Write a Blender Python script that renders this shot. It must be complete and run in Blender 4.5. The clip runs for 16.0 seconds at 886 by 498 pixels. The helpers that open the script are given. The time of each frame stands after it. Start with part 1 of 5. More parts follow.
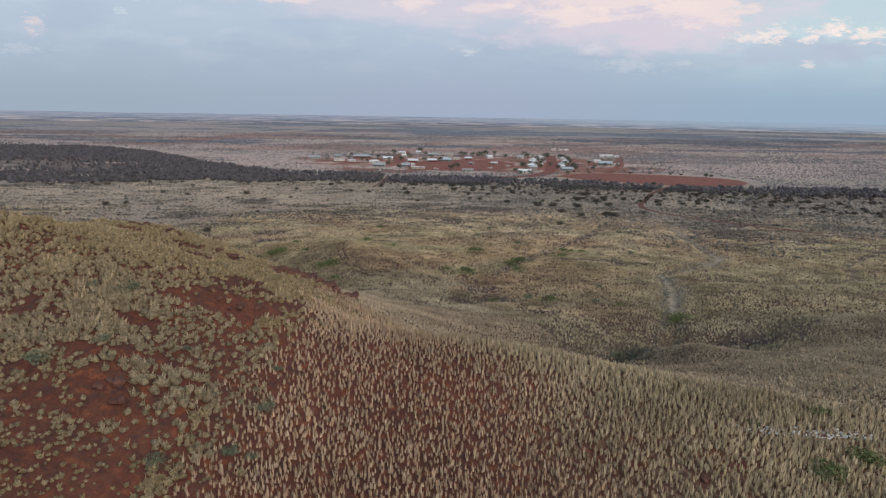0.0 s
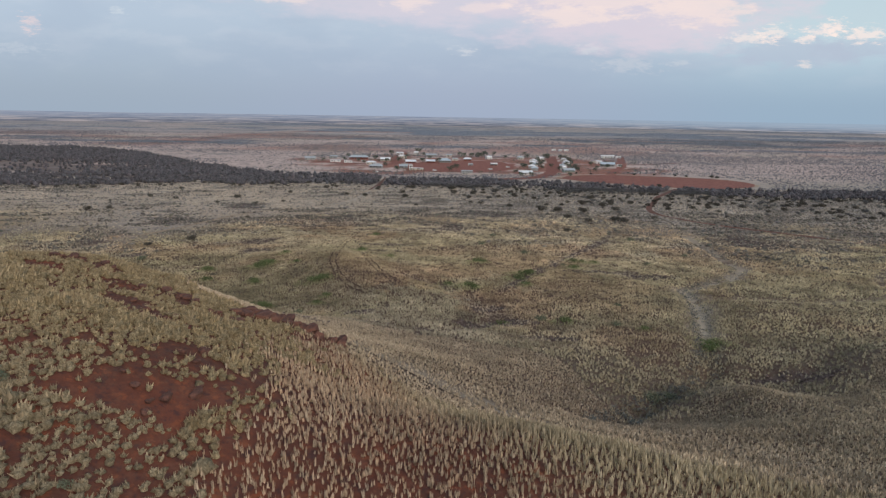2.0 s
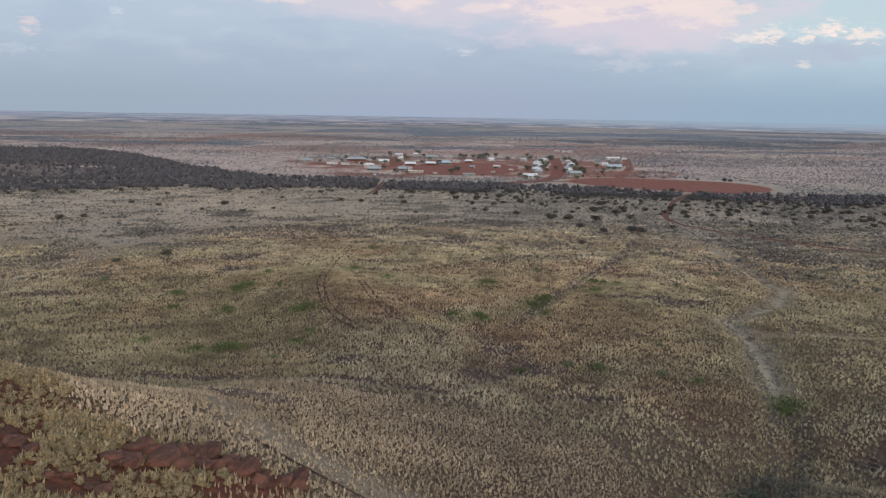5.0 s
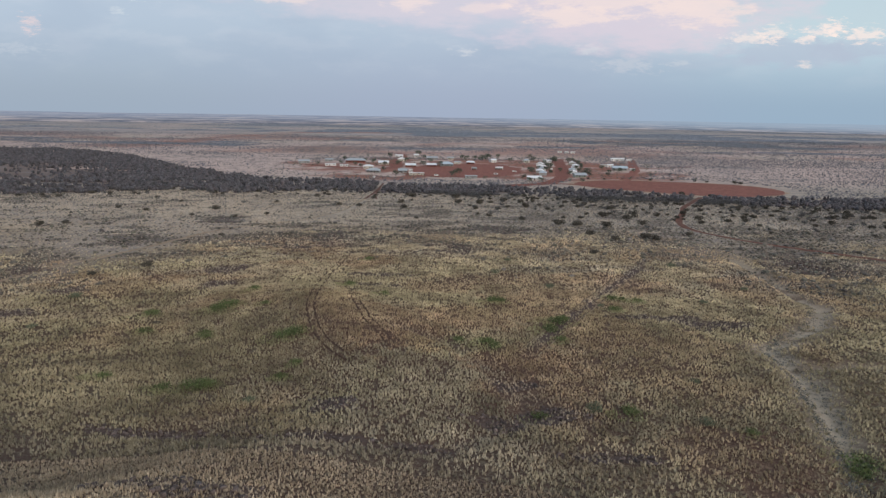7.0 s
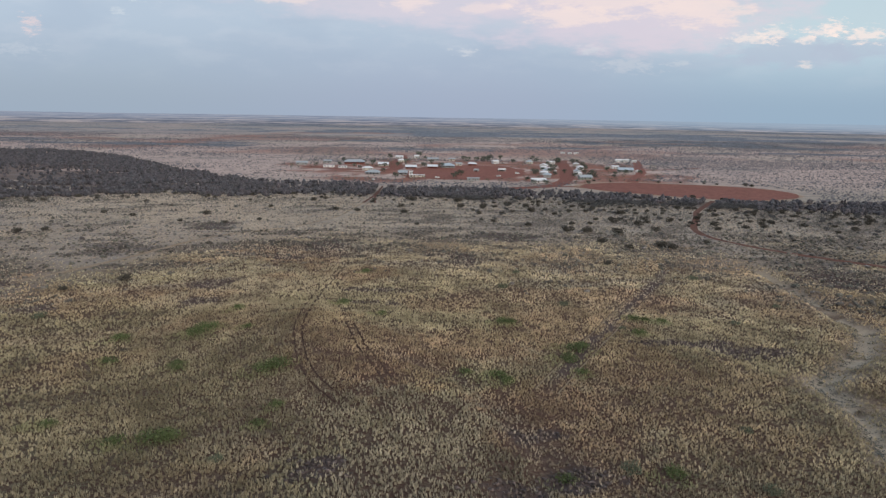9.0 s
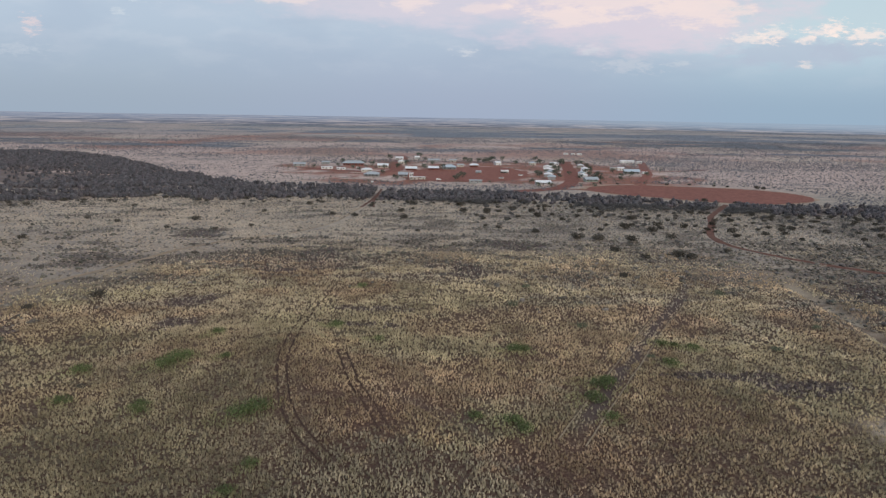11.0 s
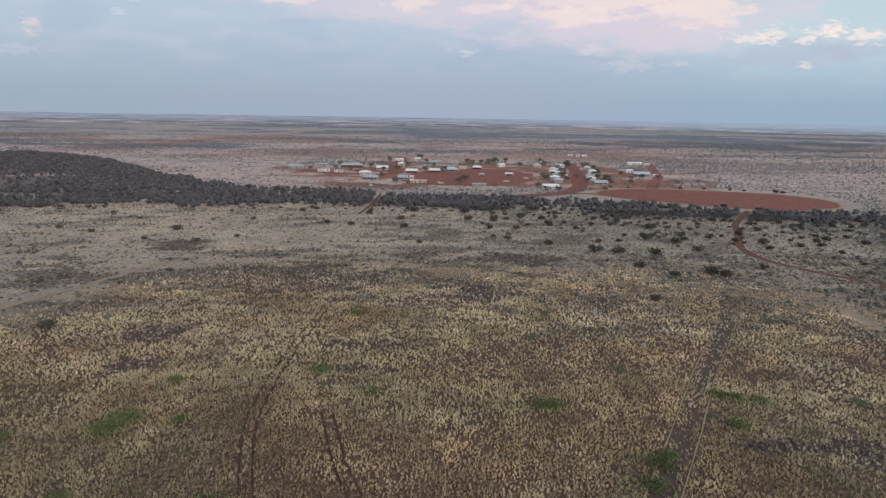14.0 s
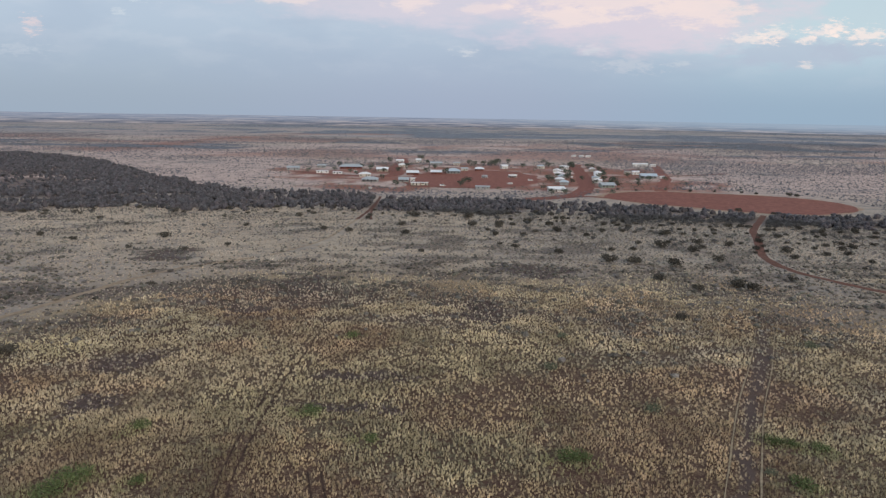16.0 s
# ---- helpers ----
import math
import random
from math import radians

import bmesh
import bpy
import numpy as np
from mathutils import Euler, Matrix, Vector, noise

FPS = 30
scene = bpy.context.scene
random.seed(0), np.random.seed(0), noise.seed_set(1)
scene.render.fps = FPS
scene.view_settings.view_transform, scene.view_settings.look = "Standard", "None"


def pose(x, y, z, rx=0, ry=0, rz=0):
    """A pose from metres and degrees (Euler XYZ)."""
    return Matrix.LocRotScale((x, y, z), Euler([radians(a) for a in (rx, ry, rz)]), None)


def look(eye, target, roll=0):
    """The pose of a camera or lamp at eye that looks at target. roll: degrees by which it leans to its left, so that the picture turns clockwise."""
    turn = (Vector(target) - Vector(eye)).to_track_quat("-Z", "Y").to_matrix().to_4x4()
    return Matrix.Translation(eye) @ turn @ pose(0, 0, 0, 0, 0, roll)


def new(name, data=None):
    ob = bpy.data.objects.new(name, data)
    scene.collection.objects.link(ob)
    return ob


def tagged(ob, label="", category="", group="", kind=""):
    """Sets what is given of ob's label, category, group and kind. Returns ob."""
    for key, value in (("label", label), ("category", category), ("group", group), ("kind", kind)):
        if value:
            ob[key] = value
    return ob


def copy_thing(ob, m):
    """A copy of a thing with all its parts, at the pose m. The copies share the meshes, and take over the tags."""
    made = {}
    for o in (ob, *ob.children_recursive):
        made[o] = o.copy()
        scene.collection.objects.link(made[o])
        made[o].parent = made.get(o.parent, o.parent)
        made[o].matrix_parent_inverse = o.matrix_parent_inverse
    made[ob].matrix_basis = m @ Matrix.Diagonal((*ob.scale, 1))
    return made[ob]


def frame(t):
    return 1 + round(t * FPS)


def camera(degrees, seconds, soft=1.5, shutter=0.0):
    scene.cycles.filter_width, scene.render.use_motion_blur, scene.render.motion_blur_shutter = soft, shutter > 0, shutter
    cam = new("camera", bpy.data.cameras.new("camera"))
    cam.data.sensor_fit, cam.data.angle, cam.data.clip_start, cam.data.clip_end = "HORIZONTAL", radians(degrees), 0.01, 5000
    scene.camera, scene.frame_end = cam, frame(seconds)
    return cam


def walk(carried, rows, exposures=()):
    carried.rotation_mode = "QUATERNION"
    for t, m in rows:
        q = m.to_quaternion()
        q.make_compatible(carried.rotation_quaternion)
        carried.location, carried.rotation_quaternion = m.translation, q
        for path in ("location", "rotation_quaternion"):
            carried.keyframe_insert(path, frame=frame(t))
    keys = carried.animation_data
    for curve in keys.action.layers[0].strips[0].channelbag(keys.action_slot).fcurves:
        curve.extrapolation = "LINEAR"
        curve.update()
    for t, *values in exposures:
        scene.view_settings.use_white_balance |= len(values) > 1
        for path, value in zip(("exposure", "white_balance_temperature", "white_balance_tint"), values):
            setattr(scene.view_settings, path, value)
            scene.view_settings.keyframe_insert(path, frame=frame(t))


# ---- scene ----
cam = camera(72.57, 16.0, soft=1.3)
PATH = [
    (0, (2.581, -0.863, 60.457), (3.193, 96.753, 38.764), 0.90),
    (1, (1.857, 8.093, 60.486), (2.722, 105.706, 38.784), 0.90),
    (2, (1.291, 17.223, 60.573), (2.307, 114.834, 38.867), 0.90),
    (3, (0.840, 26.423, 60.694), (1.928, 124.033, 38.989), 0.90),
    (4, (0.464, 35.628, 60.831), (1.570, 133.239, 39.130), 0.90),
    (5, (0.128, 44.811, 60.965), (1.217, 142.424, 39.273), 0.90),
    (6, (-0.195, 53.968, 61.086), (0.857, 151.584, 39.405), 0.90),
    (7, (-0.529, 63.116, 61.185), (0.478, 160.735, 39.517), 0.90),
    (8, (-0.892, 72.279, 61.257), (0.073, 169.901, 39.603), 0.90),
    (9, (-1.298, 81.482, 61.302), (-0.365, 179.108, 39.661), 0.90),
    (10, (-1.753, 90.743, 61.321), (-0.841, 188.373, 39.695), 0.90),
    (11, (-2.261, 100.066, 61.323), (-1.357, 197.699, 39.710), 0.90),
    (12, (-2.819, 109.429, 61.317), (-1.912, 207.064, 39.715), 0.90),
    (13, (-3.418, 118.778, 61.318), (-2.506, 216.414, 39.725), 0.90),
    (14, (-4.046, 128.017, 61.343), (-3.132, 225.655, 39.757), 0.90),
    (15, (-4.683, 137.004, 61.416), (-3.786, 234.643, 39.832), 0.90),
    (16, (-5.307, 145.538, 61.562), (-4.459, 243.176, 39.975), 0.90),
]
walk(cam, [(t, look(eye, target, roll)) for t, eye, target, roll in PATH])

# ---- light ----
SUN_EL, SUN_AZ = 24.0, 146.0          # degrees up, degrees to the right of straight ahead

world = bpy.data.worlds.new("dusk_sky")
scene.world = world
world.use_nodes = True


class Nodes:
    """Short hand for building node trees."""

    def __init__(self, tree):
        self.t = tree
        tree.nodes.clear()

    def n(self, kind, **sets):
        nd = self.t.nodes.new(kind)
        for k, v in sets.items():
            if k.startswith("in_"):
                key = k[3:]
                nd.inputs[int(key) if key.isdigit() else key.replace("_", " ")].default_value = v
            else:
                setattr(nd, k, v)
        return nd

    def link(self, a, b):
        self.t.links.new(a, b)

    def math(self, op, a, b=None, c=None, clamp=False):
        nd = self.t.nodes.new("ShaderNodeMath")
        nd.operation, nd.use_clamp = op, clamp
        for i, v in enumerate((a, b, c)):
            if v is None:
                continue
            if isinstance(v, (int, float)):
                nd.inputs[i].default_value = v
            else:
                self.link(v, nd.inputs[i])
        return nd.outputs[0]

    def mix(self, f, a, b, mode="MIX"):
        nd = self.t.nodes.new("ShaderNodeMix")
        nd.data_type, nd.blend_type = "RGBA", mode
        for i, v in ((0, f), (6, a), (7, b)):
            if isinstance(v, (int, float)):
                nd.inputs[i].default_value = v
            elif isinstance(v, tuple):
                nd.inputs[i].default_value = (*v, 1) if len(v) == 3 else v
            else:
                self.link(v, nd.inputs[i])
        return nd.outputs[2]

    def ramp(self, f, lo, hi):
        nd = self.t.nodes.new("ShaderNodeMapRange")
        nd.interpolation_type = "SMOOTHSTEP"
        self.link(f, nd.inputs[0])
        nd.inputs[1].default_value, nd.inputs[2].default_value = lo, hi
        return nd.outputs[0]

    def noise(self, vec, scale, detail=4.0, rough=0.55, seed=0.0, dim="3D"):
        nd = self.t.nodes.new("ShaderNodeTexNoise")
        nd.noise_dimensions = dim
        nd.inputs["Scale"].default_value = scale
        nd.inputs["Detail"].default_value = detail
        nd.inputs["Roughness"].default_value = rough
        if vec is not None:
            if seed:
                mp = self.t.nodes.new("ShaderNodeMapping")
                mp.inputs["Location"].default_value = (seed, seed * 1.7, seed * 0.6)
                self.link(vec, mp.inputs[0])
                vec = mp.outputs[0]
            self.link(vec, nd.inputs["Vector"])
        return nd.outputs["Fac"]


def build_sky():
    k = Nodes(world.node_tree)
    out = k.n("ShaderNodeOutputWorld")
    bg = k.n("ShaderNodeBackground")
    k.link(bg.outputs[0], out.inputs[0])
    sky = k.n("ShaderNodeTexSky", sky_type="NISHITA", sun_disc=False, sun_elevation=radians(SUN_EL), sun_rotation=radians(SUN_AZ))
    sky.air_density, sky.dust_density = 1.0, 1.5
    dim = k.n("ShaderNodeVectorMath", operation="SCALE")
    k.link(sky.outputs[0], dim.inputs[0])
    dim.inputs["Scale"].default_value = 0.085
    co = k.n("ShaderNodeTexCoord")
    sep = k.n("ShaderNodeSeparateXYZ")
    k.link(co.outputs["Generated"], sep.inputs[0])
    x, y, z = sep.outputs
    up = k.math("MAXIMUM", z, 0.0)
    # tangents of the way to the side and upward, as seen looking north
    ahead = k.math("MAXIMUM", y, 0.08)
    u = k.math("DIVIDE", x, ahead)
    v = k.math("DIVIDE", up, ahead)
    comb = k.n("ShaderNodeCombineXYZ")
    k.link(k.math("MULTIPLY", u, 5.0), comb.inputs[0])
    k.link(k.math("MULTIPLY", v, 15.0), comb.inputs[1])
    sheet = comb.outputs[0]
    broad = k.noise(sheet, 0.8, 3, 0.5, 3.1)
    wisps = k.noise(sheet, 2.2, 6, 0.6, 7.7)
    curls = k.noise(sheet, 4.6, 7, 0.62, 12.4)
    frays = k.noise(sheet, 13.0, 6, 0.65, 5.3)
    # veil: grey-blue near the horizon, paler upward, a little violet in the middle and teal in the east
    low = k.mix(k.ramp(u, -0.55, 0.0), (0.335, 0.412, 0.515), (0.350, 0.415, 0.545))
    low = k.mix(k.ramp(u, 0.05, 0.6), low, (0.315, 0.430, 0.555))
    top = k.mix(k.ramp(u, 0.1, 0.55), (0.455, 0.545, 0.660), (0.55, 0.68, 0.76))
    col = k.mix(k.ramp(v, 0.015, 0.16), low, top)
    col = k.mix(k.ramp(up, 0.25, 0.8), col, (0.47, 0.54, 0.66))
    streak = k.math("MULTIPLY", k.ramp(wisps, 0.45, 0.68), k.ramp(v, 0.03, 0.11))
    col = k.mix(k.math("MULTIPLY", streak, 0.22), col, (0.60, 0.64, 0.72))
    shade = k.math("MULTIPLY", k.ramp(broad, 0.50, 0.36), k.ramp(v, 0.01, 0.07))
    col = k.mix(k.math("MULTIPLY", shade, 0.25), col, (0.34, 0.42, 0.55))
    # clear evening sky high in the east
    col = k.mix(k.math("MULTIPLY", k.math("MULTIPLY", k.ramp(u, 0.33, 0.52), k.ramp(v, 0.10, 0.155)), 0.7), col, k.mix(0.3, (0.63, 0.77, 0.83), dim.outputs[0]))

    def cloud(u0, v0, a, b, ragged, grain=curls):
        """A soft-edged cloud round (u0, v0), broken up by noise."""
        du = k.math("DIVIDE", k.math("SUBTRACT", u, u0), a)
        dv = k.math("DIVIDE", k.math("SUBTRACT", v, v0), b)
        d = k.math("SQRT", k.math("ADD", k.math("MULTIPLY", du, du), k.math("MULTIPLY", dv, dv)))
        return k.math("ADD", d, k.math("MULTIPLY", k.math("SUBTRACT", grain, 0.5), ragged))

    # broad lilac and pink cloud over the middle
    for u0, v0, a, b, amt, tint in ((0.30, 0.175, 0.30, 0.085, 0.75, (0.735, 0.625, 0.70)), (-0.02, 0.19, 0.34, 0.06, 0.65, (0.71, 0.63, 0.70)), (0.12, 0.165, 0.30, 0.055, 0.35, (0.66, 0.62, 0.71))):
        m = k.ramp(cloud(u0, v0, a, b, 1.5, wisps), 1.05, 0.45)
        col = k.mix(k.math("MULTIPLY", m, amt), col, tint)
    # lit cream tops
    for u0, v0, a, b, amt in ((0.20, 0.155, 0.10, 0.018, 0.8), (0.40, 0.172, 0.12, 0.035, 0.8), (-0.05, 0.172, 0.05, 0.018, 0.7), (0.26, 0.180, 0.20, 0.022, 0.7), (-0.24, 0.176, 0.06, 0.014, 0.6), (0.06, 0.165, 0.05, 0.010, 0.5)):
        m = k.ramp(cloud(u0, v0, a, b, 2.6), 1.0, 0.35)
        col = k.mix(k.math("MULTIPLY", m, amt), col, (0.88, 0.735, 0.705))
    # heap of small clouds in the east: grey-blue bodies, glowing rims
    for u0, v0, a, b, amt in ((0.57, 0.105, 0.13, 0.026, 0.6), (0.66, 0.112, 0.08, 0.020, 0.5), (0.42, 0.09, 0.12, 0.012, 0.3)):
        m = k.ramp(cloud(u0, v0, a, b, 1.6), 1.1, 0.5)
        col = k.mix(k.math("MULTIPLY", m, amt), col, (0.445, 0.50, 0.62))
    for u0, v0, a, b, amt in ((0.622, 0.143, 0.026, 0.010, 0.95), (0.600, 0.136, 0.030, 0.006, 0.6), (0.528, 0.134, 0.024, 0.011, 0.7), (0.495, 0.126, 0.040, 0.007, 0.7), (0.672, 0.134, 0.034, 0.010, 0.85), (0.580, 0.127, 0.014, 0.008, 0.8), (0.582, 0.087, 0.014, 0.005, 0.6)):
        m = k.ramp(cloud(u0, v0, a * 1.1, b * 1.25, 4.2, frays), 1.15, 0.15)
        col = k.mix(k.math("MULTIPLY", m, amt * 0.8), col, (1.0, 0.83, 0.76))
    # stray flecks
    for u0, v0, a, b, amt, tint in ((0.04, 0.099, 0.018, 0.005, 0.6, (0.66, 0.68, 0.73)), (0.24, 0.104, 0.02, 0.006, 0.5, (0.66, 0.68, 0.73)), (0.30, 0.083, 0.04, 0.010, 0.4, (0.62, 0.63, 0.69)), (0.38, 0.086, 0.02, 0.004, 0.4, (0.62, 0.65, 0.70)), (-0.64, 0.128, 0.014, 0.012, 0.7, (0.78, 0.64, 0.65)), (-0.45, 0.176, 0.03, 0.008, 0.7, (0.70, 0.76, 0.80)), (-0.50, 0.151, 0.014, 0.004, 0.5, (0.66, 0.71, 0.76)), (-0.66, 0.092, 0.04, 0.008, 0.4, (0.56, 0.61, 0.69))):
        m = k.ramp(cloud(u0, v0, a * 1.2, b * 1.3, 4.5, frays), 1.15, 0.0)
        col = k.mix(k.math("MULTIPLY", m, amt), col, tint)
    # a share of open sky everywhere
    col = k.mix(0.05, col, dim.outputs[0])
    k.link(col, bg.inputs[0])
    bg.inputs[1].default_value = 1.06


build_sky()

sun_data = bpy.data.lights.new("low_sun", "SUN")
sun_data.energy, sun_data.angle, sun_data.color = 1.75, radians(14), (1.0, 0.86, 0.76)
sun = new("low_sun", sun_data)
sd = Vector((math.sin(radians(SUN_AZ)) * math.cos(radians(SUN_EL)), math.cos(radians(SUN_AZ)) * math.cos(radians(SUN_EL)), math.sin(radians(SUN_EL))))
sun.matrix_world = look(sd * 500, (0, 0, 0))

# ---- land form ----
HILLS = [
    (25.90, -71.3, -17.0, 181.9, 129.6, -2.93),
    (10.63, -47.3, 54.3, 85.5, 15.6, 0.06),
    (14.15, 23.2, 70.1, 19.9, 36.0, 1.43),
    (11.73, -64.9, 89.4, 39.3, 17.1, -0.27),
    (7.28, -41.6, 68.5, 14.5, 71.2, -0.34),
    (-5.92, -1.1, 159.6, 36.6, 77.5, 0.98),
    (-14.48, 29.5, 67.2, 25.5, 16.2, 0.06),
    (5.87, -26.1, 40.5, 11.6, 52.5, -0.24),
    (-8.01, 20.1, 88.0, 85.8, 17.4, 0.68),
    (4.46, -25.3, 203.0, 20.6, 70.5, 0.48),
    (4.60, 49.5, 106.5, 8.6, 9.3, 0.01),
    (1.60, -20.4, 40.6, 9.5, 4.0, 0.09),
    (2.60, 91.7, 125.9, 37.3, 13.4, -0.19),
]
CREEK = [(124, 305), (121, 268), (117, 250), (118, 240), (103, 218), (89, 205), (77, 195), (76, 187), (72, 171), (66, 155), (61, 141), (56, 129), (47, 116), (40, 111), (32, 103), (24, 92)]
GULLY = [(225, 280), (208, 270), (175, 240), (163, 229), (150, 207), (146, 197), (130, 188), (110, 183), (92, 184), (75, 180)]
WASH = [(140, 128), (95, 131), (88, 136), (70, 120), (58, 126)]
DRAW = [(-45, 142), (-17, 136), (0, 138), (18, 162), (4, 196), (-10, 205)]


def lattice(ix, iy, seed):
    h = (ix.astype(np.int64) * 374761393 + iy.astype(np.int64) * 668265263 + seed * 974634777) & 0xFFFFFFFF
    h = ((h ^ (h >> 13)) * 1274126177) & 0xFFFFFFFF
    return ((h ^ (h >> 16)) & 0xFFFF) / 65535.0


def vnoise(x, y, seed=0):
    ix, iy = np.floor(x), np.floor(y)
    fx, fy = x - ix, y - iy
    fx, fy = fx * fx * (3 - 2 * fx), fy * fy * (3 - 2 * fy)
    a, b = lattice(ix, iy, seed), lattice(ix + 1, iy, seed)
    c, d = lattice(ix, iy + 1, seed), lattice(ix + 1, iy + 1, seed)
    return (a * (1 - fx) + b * fx) * (1 - fy) + (c * (1 - fx) + d * fx) * fy


def fbm(x, y, size, seed=0, octaves=4):
    """0 to 1, centred on 0.5; size: metres of the broadest waves."""
    x, y = np.asarray(x, float), np.asarray(y, float)
    s, amp, total = 0.0, 1.0, 0.0
    for k in range(octaves):
        f = 2.0**k / size
        s = s + amp * vnoise(x * f + 37.2 * k, y * f - 11.9 * k, seed + k)
        total, amp = total + amp, amp * 0.55
    return s / total


def step(v, lo, hi):
    v = np.clip((v - lo) / (hi - lo), 0, 1)
    return v * v * (3 - 2 * v)


def off_line(x, y, line):
    """How far points lie from a line of corners."""
    best = np.full(np.shape(x), 1e9)
    for (ax, ay), (bx, by) in zip(line, line[1:]):
        dx, dy = bx - ax, by - ay
        t = np.clip(((x - ax) * dx + (y - ay) * dy) / (dx * dx + dy * dy), 0, 1)
        best = np.minimum(best, np.hypot(x - ax - t * dx, y - ay - t * dy))
    return best


def height(x, y):
    x, y = np.asarray(x, float), np.asarray(y, float)
    z = 15 * np.exp(-(np.maximum(y, 100) - 100) / 190) - 2.8 * (1 - np.exp(-((x / 95) ** 2))) * np.exp(-(((y - 245) / 75) ** 2))
    for a, cx, cy, la, lb, th in HILLS:
        c, s = math.cos(th), math.sin(th)
        u, v = (x - cx) * c + (y - cy) * s, -(x - cx) * s + (y - cy) * c
        z = z + a * np.exp(-((u / la) ** 2) - (v / lb) ** 2)
    near = step(y, 520, 330)
    z = z + near * ((fbm(x, y, 14, 3) - 0.5) * 0.9 + (fbm(x, y, 3.0, 9, 3) - 0.5) * 0.35)
    wob = (fbm(x, y, 12, 21) - 0.5) * 5
    z = z - 1.5 * np.exp(-(((off_line(x, y, CREEK) + wob * 0.5) / 2.6) ** 2))
    z = z - 0.9 * np.exp(-(((off_line(x, y, GULLY) + wob * 0.5) / 2.2) ** 2)) - 0.8 * np.exp(-(((off_line(x, y, WASH) + wob * 0.5) / 2.5) ** 2))
    z = z - 0.7 * np.exp(-(((off_line(x, y, DRAW) + wob) / 3.0) ** 2))
    # the plain climbs to a far, low plateau
    r = np.hypot(x, y - 80)
    return z + step(r, 1500, 2600) * (fbm(x, y, 900, 5, 2) - 0.5) * 6


def spread(core, out, near_step, grow):
    """Lines of a grid: even inside core, wider and wider out to the ends."""
    lo, hi = core
    v = list(np.arange(lo, hi + 1e-6, near_step))
    s = near_step
    while v[-1] < out[1]:
        s = min(s * grow, 60)
        v.append(v[-1] + s)
    s, w = near_step, []
    e = lo
    while e > out[0]:
        s = min(s * grow, 60)
        e -= s
        w.append(e)
    return np.array(w[::-1] + v)


def belt_near(x):
    return np.interp(x, [-700, -300, -264, -204, -158, -78, -33, 9, 52, 89, 110, 141, 182, 283, 420], [520, 492, 496, 536, 528, 545, 523, 521, 530, 520, 500, 492, 486, 474, 465])


def belt_far(x):
    return np.interp(x, [-760, -585, -453, -297, -203, -142, -90, -38, 10, 54, 93, 135, 170, 200, 240, 290, 420], [1020, 1020, 938, 760, 657, 626, 619, 592, 588, 580, 576, 566, 546, 530, 522, 524, 520])


def front_slope(x, y):
    """1 on the near side of the hill's crest line, 0 on the slope falling away behind it."""
    crest = np.interp(x, [-60, -40, -26, -17, -10, -2, 5, 12, 18, 25, 35, 60, 100], [92, 92, 86, 85, 84, 77, 71, 64, 60, 57, 55, 52, 48])
    return step(y - crest + (fbm(x, y, 5, 111, 3) - 0.5) * 7, 2.0, -2.0)


def blotch(x, y, spots, rough=1.0):
    """1 inside rough-edged spots (x, y, half width, half depth), 0 outside."""
    wob = (fbm(x, y, 6, 31) - 0.5) * 1.1 + (fbm(x, y, 1.7, 33, 3) - 0.5) * 0.9
    m = np.zeros(np.shape(x))
    for cx, cy, a, b in spots:
        m = np.maximum(m, step(np.hypot((x - cx) / a, (y - cy) / b) + wob * rough, 1.15, 0.7))
    return m


BARE = [(-18.8, 56.6, 1.6, 1.2), (-20, 51.1, 2.3, 1.0), (-17.2, 53, 2.3, 1.3), (-15.4, 52.1, 1.3, 1.0), (-22.4, 46.3, 1.58, 0.72), (-23.3, 40.8, 1.37, 0.65), (-20.5, 41.6, 1.37, 0.65), (-17.9, 42.4, 1.66, 0.79), (-15.8, 41.1, 1.15, 0.65), (-18.8, 38.8, 1.22, 0.5), (-21.5, 38.2, 1.15, 0.5), (-26.5, 38.5, 1.3, 0.65), (-24.3, 36.3, 1.44, 0.58), (-24, 34.1, 1.44, 0.5), (-21.4, 35.7, 1.22, 0.43), (-19.3, 36.5, 0.94, 0.36)]
BARE += [(-22.5, 31.3, 1.4, 0.8), (-8, 48.4, 2.3, 1.5), (-5.6, 45.6, 1.9, 1.1), (-0.7, 43.5, 1.9, 1.0), (-11, 45, 1.3, 0.9), (24.1, 41.8, 2.1, 1.0), (26.2, 41.2, 1.9, 0.9), (18, 40.4, 1.1, 0.7), (10.9, 48.9, 1.3, 0.8), (7.7, 52.3, 1.3, 0.8), (-38.3, 79.5, 2.6, 1.3), (-36.6, 74.2, 2.5, 1.3), (-26.3, 71, 2.2, 1.2), (-20, 66.3, 1.5, 0.9), (-16, 82.2, 1.6, 0.6)]
DARK = [(-41, 142.5, 10, 1.7), (-16, 139, 8, 1.7), (-4, 138.5, 5, 1.3), (-17.5, 156, 6, 5), (-23, 112, 8, 2.3), (20, 158, 6, 4), (10, 154, 6, 3), (22, 141, 5, 1.7), (29, 141, 4, 1.5), (72, 215, 11, 4.5), (57, 219, 9, 3), (63, 219, 9, 3), (148, 296, 14, 14), (-118, 248, 5, 5), (-150, 276, 9, 6), (-117, 221, 7, 4), (-60, 316, 9, 7), (-75, 275, 7, 7), (-72.6, 252.6, 6, 5)]
DARK += [(-53, 346, 11, 13), (32, 370, 19, 14), (8, 318, 8, 12), (-22, 249, 11, 2.3), (67, 123, 6, 1.9), (73, 121, 5, 1.7), (-21, 266, 10, 3), (15, 172, 5, 2), (-120, 392, 16, 14)]


